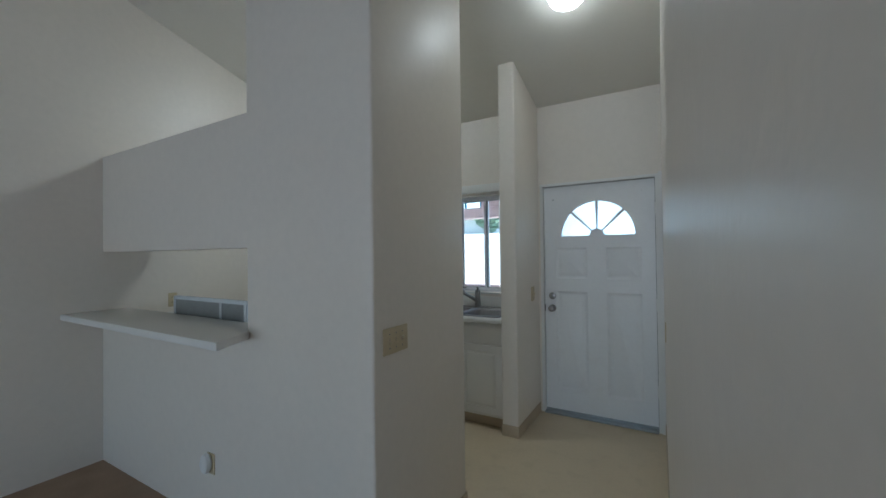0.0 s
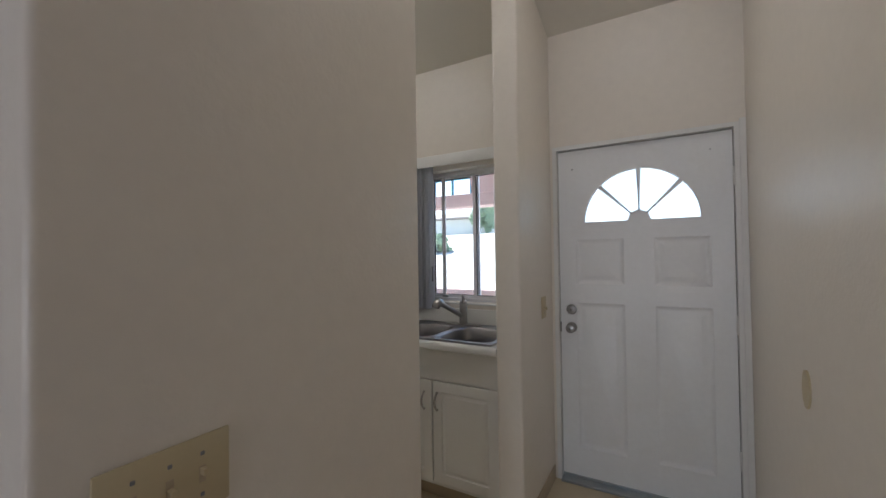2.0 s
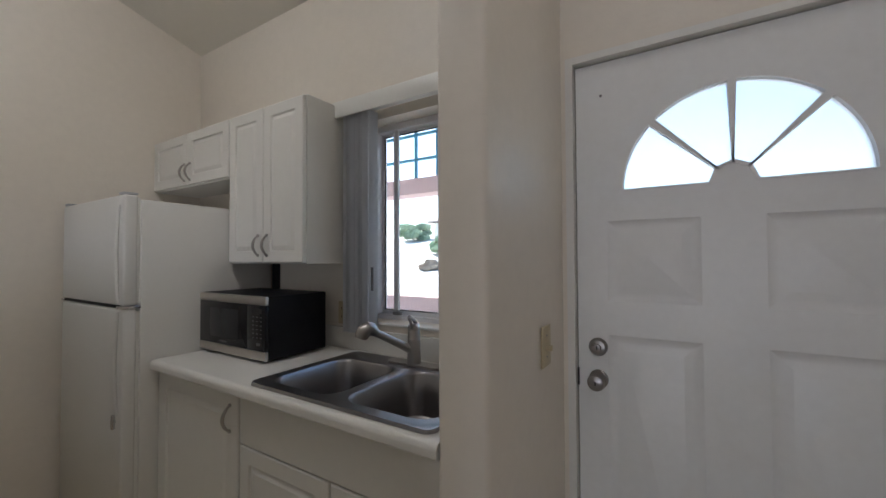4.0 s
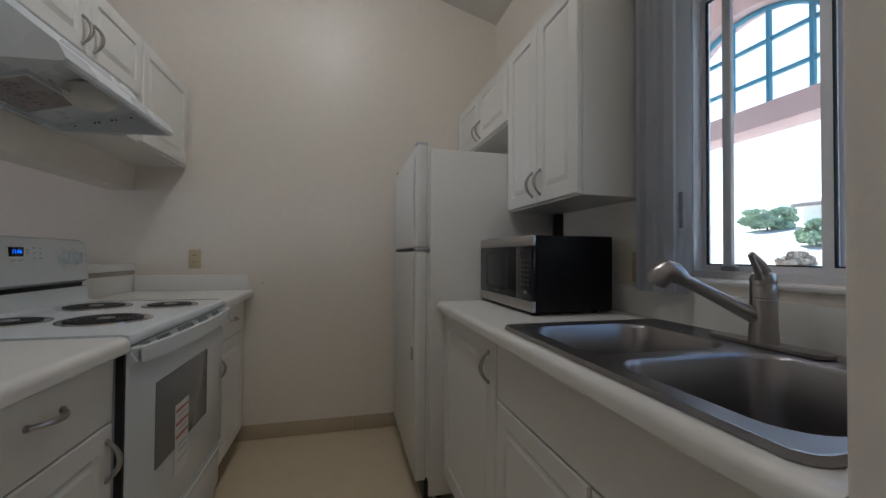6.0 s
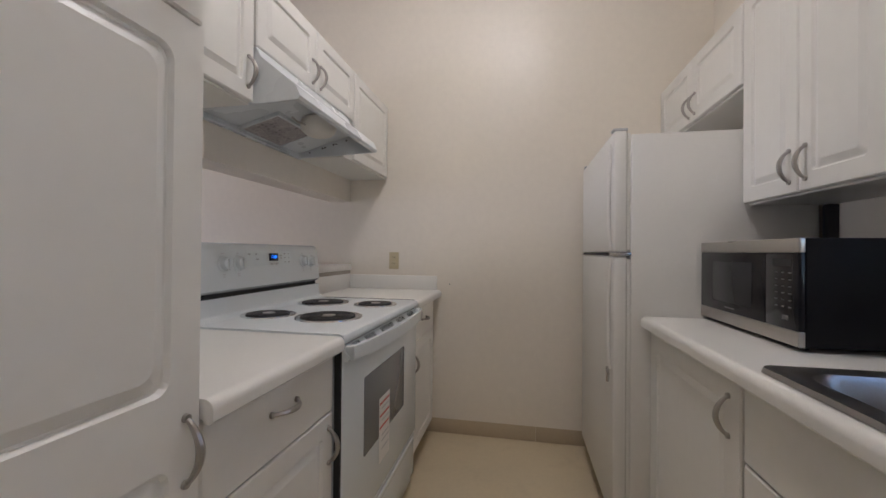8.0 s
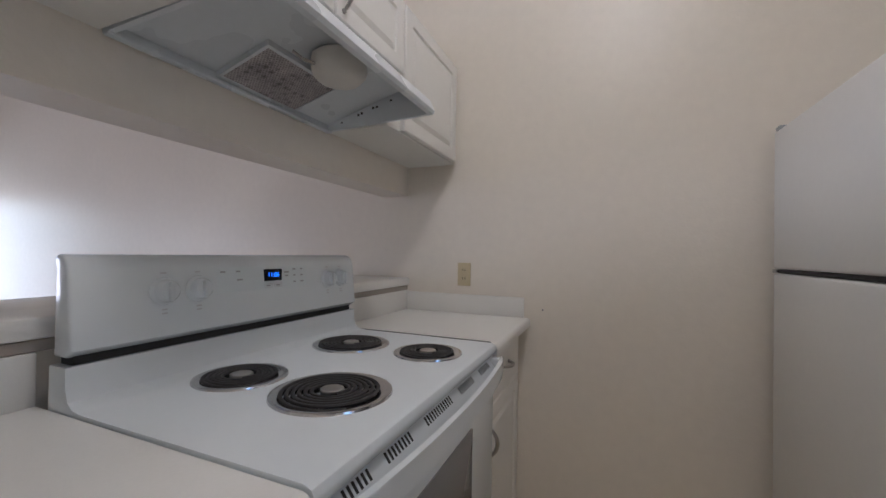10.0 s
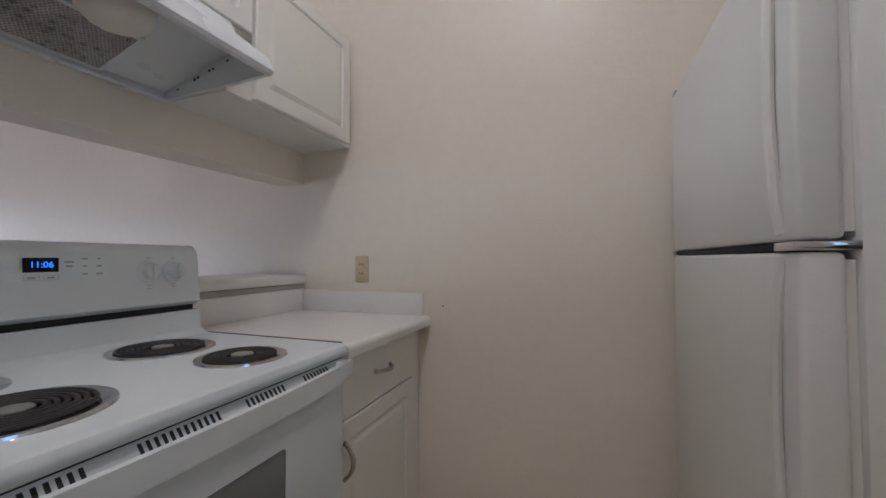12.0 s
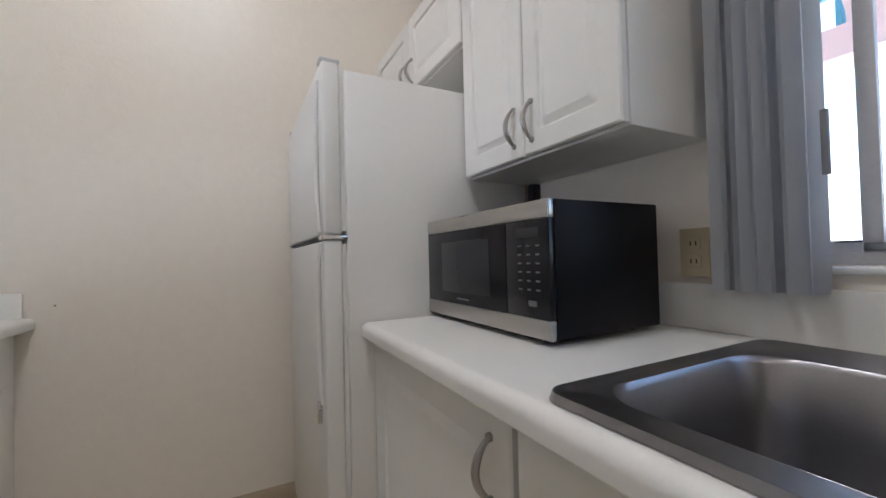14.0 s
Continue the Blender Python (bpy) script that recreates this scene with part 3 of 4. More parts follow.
# ---- kitchen: sink side ----
CY = 2.51
cabinet("base_cabinet", "white base cabinet with one full-height door", -2.665, -2.03, YN - 0.002, CY, 0, 0.885,
        [("door", -2.655, -2.036, 0.125, 0.874, 0.07, ("v", -2.085, 0.775))], True)
cabinet("sink_cabinet", "white sink base cabinet with two doors and false front", -2.03, SX0 - 0.002, YN - 0.002, CY, 0, 0.885,
        [("false_front", -2.022, SX0 - 0.006, 0.698, 0.874, 0, None),
         ("door", -2.022, -1.56, 0.125, 0.693, 0.055, ("v", -1.61, 0.575)), ("door", -1.553, SX0 - 0.006, 0.125, 0.693, 0.055, ("v", -1.525, 0.58))], True, hollow=True)
HX0, HX1, HY0, HY1 = -1.95, -1.2, 2.535, 3.012


def nosed_top(x0, x1, y_back, y_front, bm=None):
    """A counter top along x with a rolled front edge."""
    s = 1 if y_front > y_back else -1
    pts = [(y_back, 0.88), (y_back, 0.915)]
    pts += [(y_front - s * 0.02 + s * 0.02 * math.sin(radians(a)), 0.895 + 0.02 * math.cos(radians(a))) for a in range(0, 91, 15)]
    pts += [(y_front - s * 0.001, 0.878), (y_front - s * 0.008, 0.872), (y_front - s * 0.02, 0.874), (y_front - s * 0.021, 0.88)]
    return prism(pts, "x", x0, x1, bm)


counter = thing("countertop", "white laminate countertop with rolled edge round the sink", "countertop", (-1.9, 2.8, 0.88))
bm = bmesh.new()
ring = []
for pts in ([(-2.648, 2.4952), (SX0 - 0.001, 2.4952), (SX0 - 0.001, YN - 0.001), (-2.648, YN - 0.001)], [(HX0, HY0), (HX1, HY0), (HX1, HY1), (HX0, HY1)]):
    vs = [bm.verts.new((x, y, 0.915)) for x, y in pts]
    ring += [bm.edges.new((vs[k], vs[(k + 1) % 4])) for k in range(4)]
bmesh.ops.triangle_fill(bm, use_beauty=True, use_dissolve=False, edges=ring)
low = bmesh.ops.extrude_face_region(bm, geom=bm.faces[:])
bmesh.ops.translate(bm, verts=[v for v in low["geom"] if isinstance(v, bmesh.types.BMVert)], vec=(0, 0, -0.035))
part("top", bm, COUNTER, counter, smooth=False)
bm = nosed_top(-2.648, SX0 - 0.001, 2.495, 2.472)
part("rolled_edge", bm, COUNTER, counter)
part("backsplash", box(-2.648, SX0 - 0.001, YN - 0.02, YN - 0.001, 0.9152, 1.018, 0.004), COUNTER, counter)

sink = thing("kitchen_sink", "double-bowl stainless steel drop-in sink", "sink", (-1.575, 2.77, 0.915))
bm = bmesh.new()


def loop_at(pts, z):
    vs = [bm.verts.new((x, y, z)) for x, y in pts]
    return vs, [bm.edges.new((vs[i], vs[(i + 1) % len(vs)])) for i in range(len(vs))]


def bridge(a, b):
    n = len(a)
    for i in range(n):
        bm.faces.new((a[i], a[(i + 1) % n], b[(i + 1) % n], b[i]))


outer = (-1.957, -1.185, 2.502, 3.032)
bead, _ = loop_at(rounded_rect(*outer, 0.03), 0.9265)
crest, _ = loop_at(rounded_rect(outer[0] + 0.005, outer[1] - 0.005, outer[2] + 0.005, outer[3] - 0.005, 0.027), 0.9265)
rim, rim_e = loop_at(rounded_rect(outer[0] + 0.013, outer[1] - 0.013, outer[2] + 0.013, outer[3] - 0.013, 0.022), 0.922)
low, _ = loop_at(rounded_rect(outer[0] - 0.004, outer[1] + 0.004, outer[2] - 0.004, outer[3] + 0.004, 0.034), 0.9165)
bridge(low, bead)
bridge(bead, crest)
bridge(crest, rim)
fill = list(rim_e)
BOWLS = [(-1.935, -1.6, 2.55, 2.935), (-1.565, -1.215, 2.55, 2.935)]
for x0, x1, y0, y1 in BOWLS:
    prev = None
    for inset, z, r in ((0, 0.922, 0.075), (0.005, 0.9205, 0.07), (0.011, 0.912, 0.068), (0.02, 0.83, 0.06), (0.03, 0.765, 0.055), (0.055, 0.742, 0.05), (0.09, 0.737, 0.04)):
        vs, es = loop_at(rounded_rect(x0 + inset, x1 - inset, y0 + inset, y1 - inset, r), z)
        if prev:
            bridge(prev, vs)
        else:
            fill += es
        prev = vs
    bm.faces.new(prev)
bmesh.ops.triangle_fill(bm, use_beauty=True, use_dissolve=False, edges=fill)
part("basin", bm, SINK, sink)
for x0, x1, y0, y1 in BOWLS:
    part("drain", lathe(((0.0, 0.002), (0.025, 0.002), (0.03, 0.006), (0.043, 0.006), (0.045, 0.0), (0, 0)), ((x0 + x1) / 2, (y0 + y1) / 2, 0.7375), 24), NICKEL, sink, "round strainer drain")

faucet = thing("faucet", "brushed nickel pull-out kitchen faucet on the sink deck", "faucet", (-1.585, 2.985, 0.924))
pts = rounded_rect(-1.715, -1.455, 2.957, 3.013, 0.027)
bm = prism(pts, "z", 0.9245, 0.932)
part("deck_plate", bm, NICKEL, faucet)
body_at = (-1.588, 2.985, 0.93)
part("body", lathe(((0, 0), (0.029, 0), (0.028, 0.02), (0.026, 0.06), (0.026, 0.098), (0.0245, 0.1), (0.026, 0.102), (0.0255, 0.13), (0.0235, 0.134), (0, 0.134)), body_at, 32), NICKEL, faucet)
part("spout", tube([(-1.592, 2.978, 0.985), (-1.61, 2.945, 1.005), (-1.63, 2.905, 1.03), (-1.65, 2.862, 1.056), (-1.664, 2.83, 1.074)], [0.019, 0.0165, 0.015, 0.0145, 0.014], 16), NICKEL, faucet)
part("spray_head", tube([(-1.659, 2.842, 1.068), (-1.664, 2.832, 1.076), (-1.669, 2.82, 1.086), (-1.675, 2.806, 1.09), (-1.681, 2.793, 1.083), (-1.686, 2.784, 1.066), (-1.688, 2.781, 1.056)],
                        [0.0145, 0.02, 0.025, 0.028, 0.0285, 0.027, 0.022], 18), NICKEL, faucet)
part("lever_cap", lathe(((0.0255, 0), (0.026, 0.012), (0.022, 0.022), (0.012, 0.028), (0, 0.029)), (-1.588, 2.985, 1.0645), 28), NICKEL, faucet)
lever = [(-1.586, 3.0, 1.078), (-1.584, 2.99, 1.096), (-1.577, 2.965, 1.113), (-1.567, 2.937, 1.124), (-1.556, 2.911, 1.131), (-1.552, 2.902, 1.129), (-1.556, 2.911, 1.121), (-1.566, 2.932, 1.106), (-1.574, 2.951, 1.091), (-1.578, 2.96, 1.078)]
part("lever", tube(lever, [0.009, 0.008, 0.007, 0.006, 0.006, 0.006, 0.006, 0.006, 0.007, 0.009], 10, up=Vector((1, 0, 0))), NICKEL, faucet, "looped lever handle")

# refrigerator
fridge = thing("refrigerator", "white two-door refrigerator with top freezer", "refrigerator", (-3.04, 2.75, 0))
RX0, RX1 = -3.425, -2.66
body = part("body", box(RX0, RX1, 2.44, 3.07, 0.03, 1.628, 0.006, 2), FRIDGE, fridge)
for name, z0, z1 in (("freezer_door", 1.167, 1.645), ("fridge_door", 0.105, 1.151)):
    d = part(name, box(RX0, RX1 - 0.003, 2.377, 2.428, z0, z1, 0.009, 3), FRIDGE, fridge)
    part("gasket", box(RX0 + 0.012, RX1 - 0.012, 2.4285, 2.4395, z0 + 0.01, z1 - 0.01), TRIM, d, "pale door gasket")
    h0, h1 = (1.176, 1.6) if name == "freezer_door" else (0.7, 1.14)
    curve = [(-2.705 - 0.012 * math.sin(math.pi * k / 10), 2.377 - 0.008 * math.sin(math.pi * k / 10) ** 0.5, h0 + (h1 - h0) * k / 10) for k in range(11)]
    part("handle", tube(curve, 0.008, 8, flat=1.0, up=Vector((0, 1, 0))), FRIDGE, d, "slim white vertical handle")
part("hinge_bracket", box(RX1 - 0.06, RX1 - 0.002, 2.372, 2.445, 1.153, 1.165, 0.002), CHROME, fridge, "chrome middle hinge")
# no real trim: a dark strip for the shade between the doors
part("door_gap_shade", box(RX0 + 0.01, RX1 - 0.065, 2.385, 2.43, 1.1525, 1.1655, 0.002), DARK, fridge, "dark strip standing for the shade in the gap between the doors")
part("top_hinge", box(RX1 - 0.055, RX1 - 0.01, 2.375, 2.43, 1.646, 1.656, 0.003), PALE_MARK, fridge)
part("top_hinge", box(RX0 + 0.004, RX0 + 0.04, 2.38, 2.43, 1.646, 1.66, 0.003), GALV, fridge, "dark grey hinge cover")
part("hinge_tip", box(RX0 + 0.002, RX0 + 0.03, 2.374, 2.384, 1.153, 1.165, 0.002), CHROME, fridge)
latch = box(-2.748, -2.716, 2.366, 2.377, 0.668, 0.678, 0.002)
box(-2.738, -2.722, 2.364, 2.377, 0.64, 0.7, 0.003, bm=latch)
part("latch", latch, CHROME, fridge, "small chrome child latch")
part("toe_grille", box(RX0 + 0.01, RX1 - 0.01, 2.42, 2.46, 0.004, 0.096, 0.003), BLACK, fridge, "black toe grille")
for x in (RX0 + 0.05, RX1 - 0.05):
    part("foot", lathe(((0, 0), (0.018, 0), (0.018, 0.02), (0.008, 0.03), (0, 0.03)), (x, 2.5, 0.0005), 12), BLACK, fridge)

# upper cabinets of the window wall
UY = 2.819
cabinet("wall_cabinet", "white two-door wall cabinet above the microwave", -2.655, -2.068, YN - 0.002, UY, 1.342, 2.105,
        [("door", -2.651, -2.364, 1.348, 2.098, 0.052, ("v", -2.397, 1.43)), ("door", -2.359, -2.073, 1.348, 2.098, 0.052, ("v", -2.328, 1.43))])
cabinet("wall_cabinet", "short white two-door wall cabinet above the refrigerator", XW + 0.002, -2.658, YN - 0.002, UY, 1.79, 2.105,
        [("door", XW + 0.007, -3.091, 1.796, 2.098, 0.052, ("v", -3.12, 1.87)), ("door", -3.085, -2.663, 1.796, 2.098, 0.052, ("v", -3.055, 1.87))])

# microwave
micro = thing("microwave", "black and stainless countertop microwave oven", "microwave", (-2.4, 2.85, 0.915))
MX0, MX1, MY0, MY1, MZ0, MZ1 = -2.672, -2.138, 2.687, 3.01, 0.937, 1.207
part("shell", box(MX0, MX1, MY0 + 0.016, MY1, MZ0, MZ1, 0.004), BLACK_SHELL, micro)
part("top_band", box(MX0, MX1, MY0 - 0.001, MY0 + 0.0155, 1.17, MZ1, 0.003), STEEL, micro, "brushed stainless top band")
part("bottom_band", box(MX0, MX1, MY0 - 0.001, MY0 + 0.0155, MZ0, 0.975, 0.003), STEEL, micro, "brushed stainless bottom band")
mdoor = part("door", box(MX0 + 0.001, -2.272, MY0, MY0 + 0.0155, 0.9752, 1.1698, 0.002), DARK_GLASS, micro, "black glass door")
part("window", box(-2.575, -2.335, MY0 - 0.0015, MY0 + 0.002, 1.005, 1.142, 0.003), MW_WINDOW, mdoor, "screened grey window")
part("brand_mark", box(-2.49, -2.43, MY0 - 0.001, MY0 + 0.002, 0.988, 0.992), KEY_MARK, mdoor)
pad = part("control_panel", box(-2.27, MX1 - 0.001, MY0, MY0 + 0.0155, 0.9752, 1.1698, 0.002), DARK_GLASS, micro)
part("display", box(-2.235, -2.165, MY0 - 0.0012, MY0 + 0.002, 1.135, 1.155), DARK, pad)
for r in range(6):
    for c in range(3):
        x, z = -2.229 + 0.027 * c, 1.117 - 0.0175 * r
        part("button", box(x, x + 0.011, MY0 - 0.0012, MY0 + 0.002, z, z + 0.0035), KEY_MARK, pad, smooth=False)
part("start_button", box(-2.2, -2.175, MY0 - 0.0015, MY0 + 0.002, 0.998, 1.01, 0.002), KEY_MARK, pad, "dull start button")
for x in (MX0 + 0.05, MX1 - 0.05):
    for y in (MY0 + 0.04, MY1 - 0.04):
        part("foot", lathe(((0, 0), (0.012, 0), (0.01, 0.013), (0, 0.013)), (x, y, 0.9155), 10), BLACK, micro)
for piece in micro.children:
    if not piece.name.startswith("foot"):
        piece.location.z -= 0.0095
for raised in (counter, sink, faucet, micro):
    raised.location.z += 0.007
whole("cord_cover", box(-2.645, -2.615, 3.065, YN - 0.001, 1.027, 1.341, 0.004), BLACK, "black cord cover on the wall behind the microwave", "cord cover")

# ---- kitchen: range side ----
LF = 1.49
cabinet("base_cabinet", "white base cabinet with a drawer above a door", -2.083, -1.592, PY1 + 0.002, LF, 0, 0.877,
        [("drawer", -2.078, -1.6, 0.706, 0.868, 0, ("h", -1.84, 0.805)), ("door", -2.078, -1.6, 0.125, 0.7025, 0.055, ("v", -2.052, 0.615))], True)
cabinet("base_cabinet", "narrow white base cabinet with drawer beside the range", XW + 0.002, -2.925, PY1 + 0.002, LF, 0, 0.877,
        [("drawer", -3.405, -2.93, 0.699, 0.868, 0, ("h", -3.17, 0.79)), ("door", -3.405, -2.93, 0.125, 0.6955, 0.055, ("v", -2.955, 0.59))], True)
for x0, x1, label in ((-2.084, -1.591, "short white laminate countertop beside the pantry"), (XW + 0.002, -2.928, "white laminate corner countertop with backsplash")):
    c = thing("countertop", label, "countertop", ((x0 + x1) / 2, 1.2, 0.88))
    bm = nosed_top(x0, x1, PY1 + 0.001, 1.522)
    part("top", bm, COUNTER, c)
    part("rear_splash", box(x0, x1, PY1 + 0.001, PY1 + 0.012, 0.9152, 1.011, 0.002), COUNTER, c)
    if x1 < -2.5:
        part("side_splash", box(x0, x0 + 0.018, PY1 + 0.013, 1.493, 0.9152, 1.006, 0.003), COUNTER, c)

stove = thing("kitchen_range", "white freestanding electric coil range", "range", (-2.5, 1.2, 0))
GX0, GX1 = -2.918, -2.09
part("body", box(GX0, GX1, 0.93, 1.49, 0.02, 0.885, 0.004), ENAMEL, stove)
top_bm = prism([(0.93, 0.886), (1.504, 0.886), (1.515, 0.889), (1.52, 0.897), (1.52, 0.906), (1.515, 0.916), (1.502, 0.921), (1.03, 0.921), (1.005, 0.924), (0.99, 0.934), (0.983, 0.955), (0.981, 0.992), (0.93, 0.992)], "x", GX0 - 0.003, GX1 + 0.003)
part("cooktop", top_bm, ENAMEL, stove)
guard_bm = prism([(0.932, 1.006), (0.966, 1.006), (0.99, 1.02), (0.975, 1.16), (0.965, 1.18), (0.95, 1.188), (0.932, 1.188)], "x", GX0, GX1)
bmesh.ops.bevel(guard_bm, geom=[e for e in guard_bm.edges if abs(e.verts[0].co.x - e.verts[1].co.x) < 1e-4], offset=0.008, segments=3, profile=0.5, affect="EDGES")
guard = part("backguard", guard_bm, ENAMEL, stove)
part("vent_gap", box(GX0 + 0.012, GX1 - 0.012, 0.933, 0.97, 0.9922, 1.008), DARK, stove, "black oven vent gap")
part("rear_panel", box(GX0 + 0.03, GX1 - 0.04, 0.9265, 0.9315, 1.04, 1.165), GALV, stove, "grey galvanised rear panel")
part("rear_frame", boxes((GX0 + 0.005, GX1 - 0.005, 0.924, 0.9316, 1.166, 1.184), (GX0 + 0.005, GX0 + 0.028, 0.924, 0.9316, 1.03, 1.165),
                         (GX1 - 0.038, GX1 - 0.015, 0.924, 0.9316, 1.03, 1.165), (-2.37, -2.352, 0.922, 0.9264, 1.04, 1.165)), ENAMEL, stove)


def guard_y(z):
    return 0.99 - (z - 1.02) / 0.14 * 0.015 + 0.0004


FACE = Matrix.Rotation(radians(-84), 4, "X")
for x in (-2.247, -2.322, -2.767, -2.835):
    z = 1.112
    k = part("knob", lathe(((0, 0), (0.03, 0), (0.029, 0.004), (0.024, 0.008), (0.022, 0.02), (0.019, 0.024), (0, 0.024)), (x, guard_y(z) - 0.001, z), 24, turn=FACE), ENAMEL, guard, "round white control knob")
    part("grip", box(x - 0.005, x + 0.005, guard_y(z) + 0.02, guard_y(z) + 0.031, z - 0.02, z + 0.02, 0.003), ENAMEL, k)
    for dz in (0.038, -0.038, -0.046):
        part("mark", box(x - 0.006, x + 0.006, guard_y(z + dz) - 0.001, guard_y(z + dz) + 0.0006, z + dz - 0.0015, z + dz + 0.0015), PALE_MARK, guard, smooth=False)
part("control_overlay", prism([(guard_y(1.096) - 0.001, 1.096), (guard_y(1.096) + 0.0003, 1.096), (guard_y(1.158) + 0.0003, 1.158), (guard_y(1.158) - 0.001, 1.158)], "x", -2.668, -2.368), OVERLAY, guard, "pale printed control overlay", smooth=False)
for x in (-2.556, -2.522):
    for dx, dz, w, h in ((0, 0.005, 0.013, 0.0006), (0, -0.005, 0.013, 0.0006), (0.013, 0, 0.0006, 0.005), (-0.013, 0, 0.0006, 0.005)):
        zz = 1.105 + dz
        part("key_outline", box(x + dx - w, x + dx + w, guard_y(zz) - 0.001, guard_y(zz) + 0.0007, zz - h, zz + h), PALE_MARK, guard, smooth=False)
part("display", box(-2.57, -2.508, guard_y(1.134) - 0.004, guard_y(1.134) + 0.003, 1.117, 1.15, 0.002), DARK_GLASS, guard, "dark clock display")
font = bpy.data.curves.new("clock_digits", "FONT")
font.body, font.size, font.align_x, font.align_y, font.extrude = "11:06", 0.019, "CENTER", "CENTER", 0.0003
tmp = new("clock_digits", font)
dg = bpy.context.evaluated_depsgraph_get()
digits = bpy.data.meshes.new_from_object(tmp.evaluated_get(dg))
bpy.data.objects.remove(tmp)
digits.materials.clear()
digits.materials.append(CLOCK_BLUE)
dob = new("clock_digits", digits)
dob.parent = guard
dob.matrix_local = Matrix.Translation(Vector((-2.539, guard_y(1.134) + 0.0036, 1.134)) - ORIGIN[guard.name]) @ pose(0, 0, 0, 90, 0, 180)
tagged(dob, "glowing blue clock digits")
for x, z, w in ((-2.385, 1.147, 0.014), (-2.428, 1.147, 0.012), (-2.432, 1.126, 0.016), (-2.522, 1.105, 0.014), (-2.556, 1.105, 0.014), (-2.59, 1.14, 0.018), (-2.59, 1.13, 0.012),
                (-2.62, 1.148, 0.012), (-2.65, 1.148, 0.008), (-2.62, 1.13, 0.009), (-2.65, 1.13, 0.01), (-2.62, 1.111, 0.01), (-2.65, 1.111, 0.014)):
    part("mark", box(x - w / 2, x + w / 2, guard_y(z) - 0.001, guard_y(z) + 0.0006, z - 0.002, z + 0.002), KEY_PRINT, guard, smooth=False)

for bx, by, r in ((-2.352, 1.335, 0.103), (-2.718, 1.375, 0.08), (-2.712, 1.122, 0.098), (-2.345, 1.095, 0.08)):
    burner = part("burner", lathe(((r + 0.017, 0.0), (r + 0.0155, 0.0045), (r + 0.011, 0.0055), (r + 0.003, 0.0045), (r - 0.006, 0.0014), (0.03, 0.0008), (0, 0.0008)), (bx, by, 0.9205), 48), CHROME, stove, "chrome drip pan")
    turns = 6 if r > 0.09 else 5
    pts, steps = [], turns * 30
    for k in range(steps + 1):
        a = 2 * math.pi * k / 30 + 0.9
        rad = 0.031 + (r - 0.034) * k / steps
        pts.append((bx + rad * math.cos(a), by + rad * math.sin(a), 0.9265 - 0.004 * max(0.0, (k - steps + 8) / 8)))
    part("coil", tube(pts, 0.0042, 8, flat=0.75), COIL, burner, "dark spiral heating coil")
    for turn in range(3):
        a = 2 * math.pi * turn / 3 + 0.4
        bar_end = (bx + (r - 0.008) * math.cos(a), by + (r - 0.008) * math.sin(a), 0.9222)
        part("support_arm", tube([(bx + 0.02 * math.cos(a), by + 0.02 * math.sin(a), 0.9226), bar_end], 0.0014, 6), NICKEL, burner)
    part("cap", lathe(((0, 0.0015), (0.012, 0.0008), (0.021, 0.0015), (0.0235, 0), (0.0235, -0.004), (0, -0.004)), (bx, by, 0.9285), 24), STEEL, burner, "round dished metal centre cap")
part("seam_gap", box(GX0 - 0.0096, GX0 - 0.0032, 0.94, 1.5, 0.88, 0.9225), DARK, stove, "dark seam beside the counter")
# solid dark strip in place of the shade between range and cabinet
part("side_gap_shade", box(GX1 - 0.0035, -2.0842, 1.4905, 1.509, 0.03, 0.884), DARK, stove, "dark strip standing for the shade in the gap beside the cabinet")
# oven door, handle, vents and drawer
oven = part("oven_door", box(GX0 + 0.004, GX1 - 0.004, 1.4905, 1.514, 0.285, 0.846, 0.006, 3), ENAMEL, stove)
# solid dark strip stands for the shade below the lip
part("lip_shade", box(GX0 + 0.006, GX1 - 0.006, 1.4905, 1.506, 0.8828, 0.8858), DARK, stove, "dark strip standing for the shade under the cooktop lip")
part("oven_window", box(-2.70, -2.252, 1.513, 1.5165, 0.483, 0.744, 0.004), OVEN_GLASS, oven, "grey tinted oven window")
part("vent_strip", prism([(1.4905, 0.8825), (1.506, 0.8825), (1.530, 0.852), (1.531, 0.846), (1.526, 0.838), (1.4905, 0.838)], "x", GX0 + 0.006, GX1 - 0.006), ENAMEL, oven)
for x0, n in ((-2.15, 6), (-2.26, 8), (-2.41, 12), (-2.6, 9), (-2.76, 8)):
    for k in range(n):
        x = x0 - 0.0115 * k
        part("vent_slot", prism([(1.5085, 0.8780), (1.5096, 0.8788), (1.5206, 0.8648), (1.5195, 0.8640)], "x", x - 0.0055, x), DARK, oven, smooth=False)
bar = []
for k in range(13):
    u = k / 12
    bar.append((-2.1 - 0.808 * u, 1.546 + 0.030 * math.sin(math.pi * u) ** 0.6))
inner = [(x, y - 0.012) for x, y in reversed(bar)]
bm = prism(bar + inner, "z", 0.842, 0.886)
bmesh.ops.bevel(bm, geom=[e for e in bm.edges if abs(e.verts[0].co.z - e.verts[1].co.z) < 1e-4 and not e.is_boundary], offset=0.0045, segments=2, profile=0.5, affect="EDGES")
grip = part("handle", bm, ENAMEL, oven, "broad flat white bar handle")
for x in (-2.116, -2.892):
    part("bracket", box(x - 0.016, x + 0.016, 1.514, 1.545, 0.842, 0.884, 0.006, 2), ENAMEL, grip)
part("drawer", box(GX0 + 0.004, GX1 - 0.004, 1.4905, 1.507, 0.075, 0.272, 0.006, 3), ENAMEL, stove)
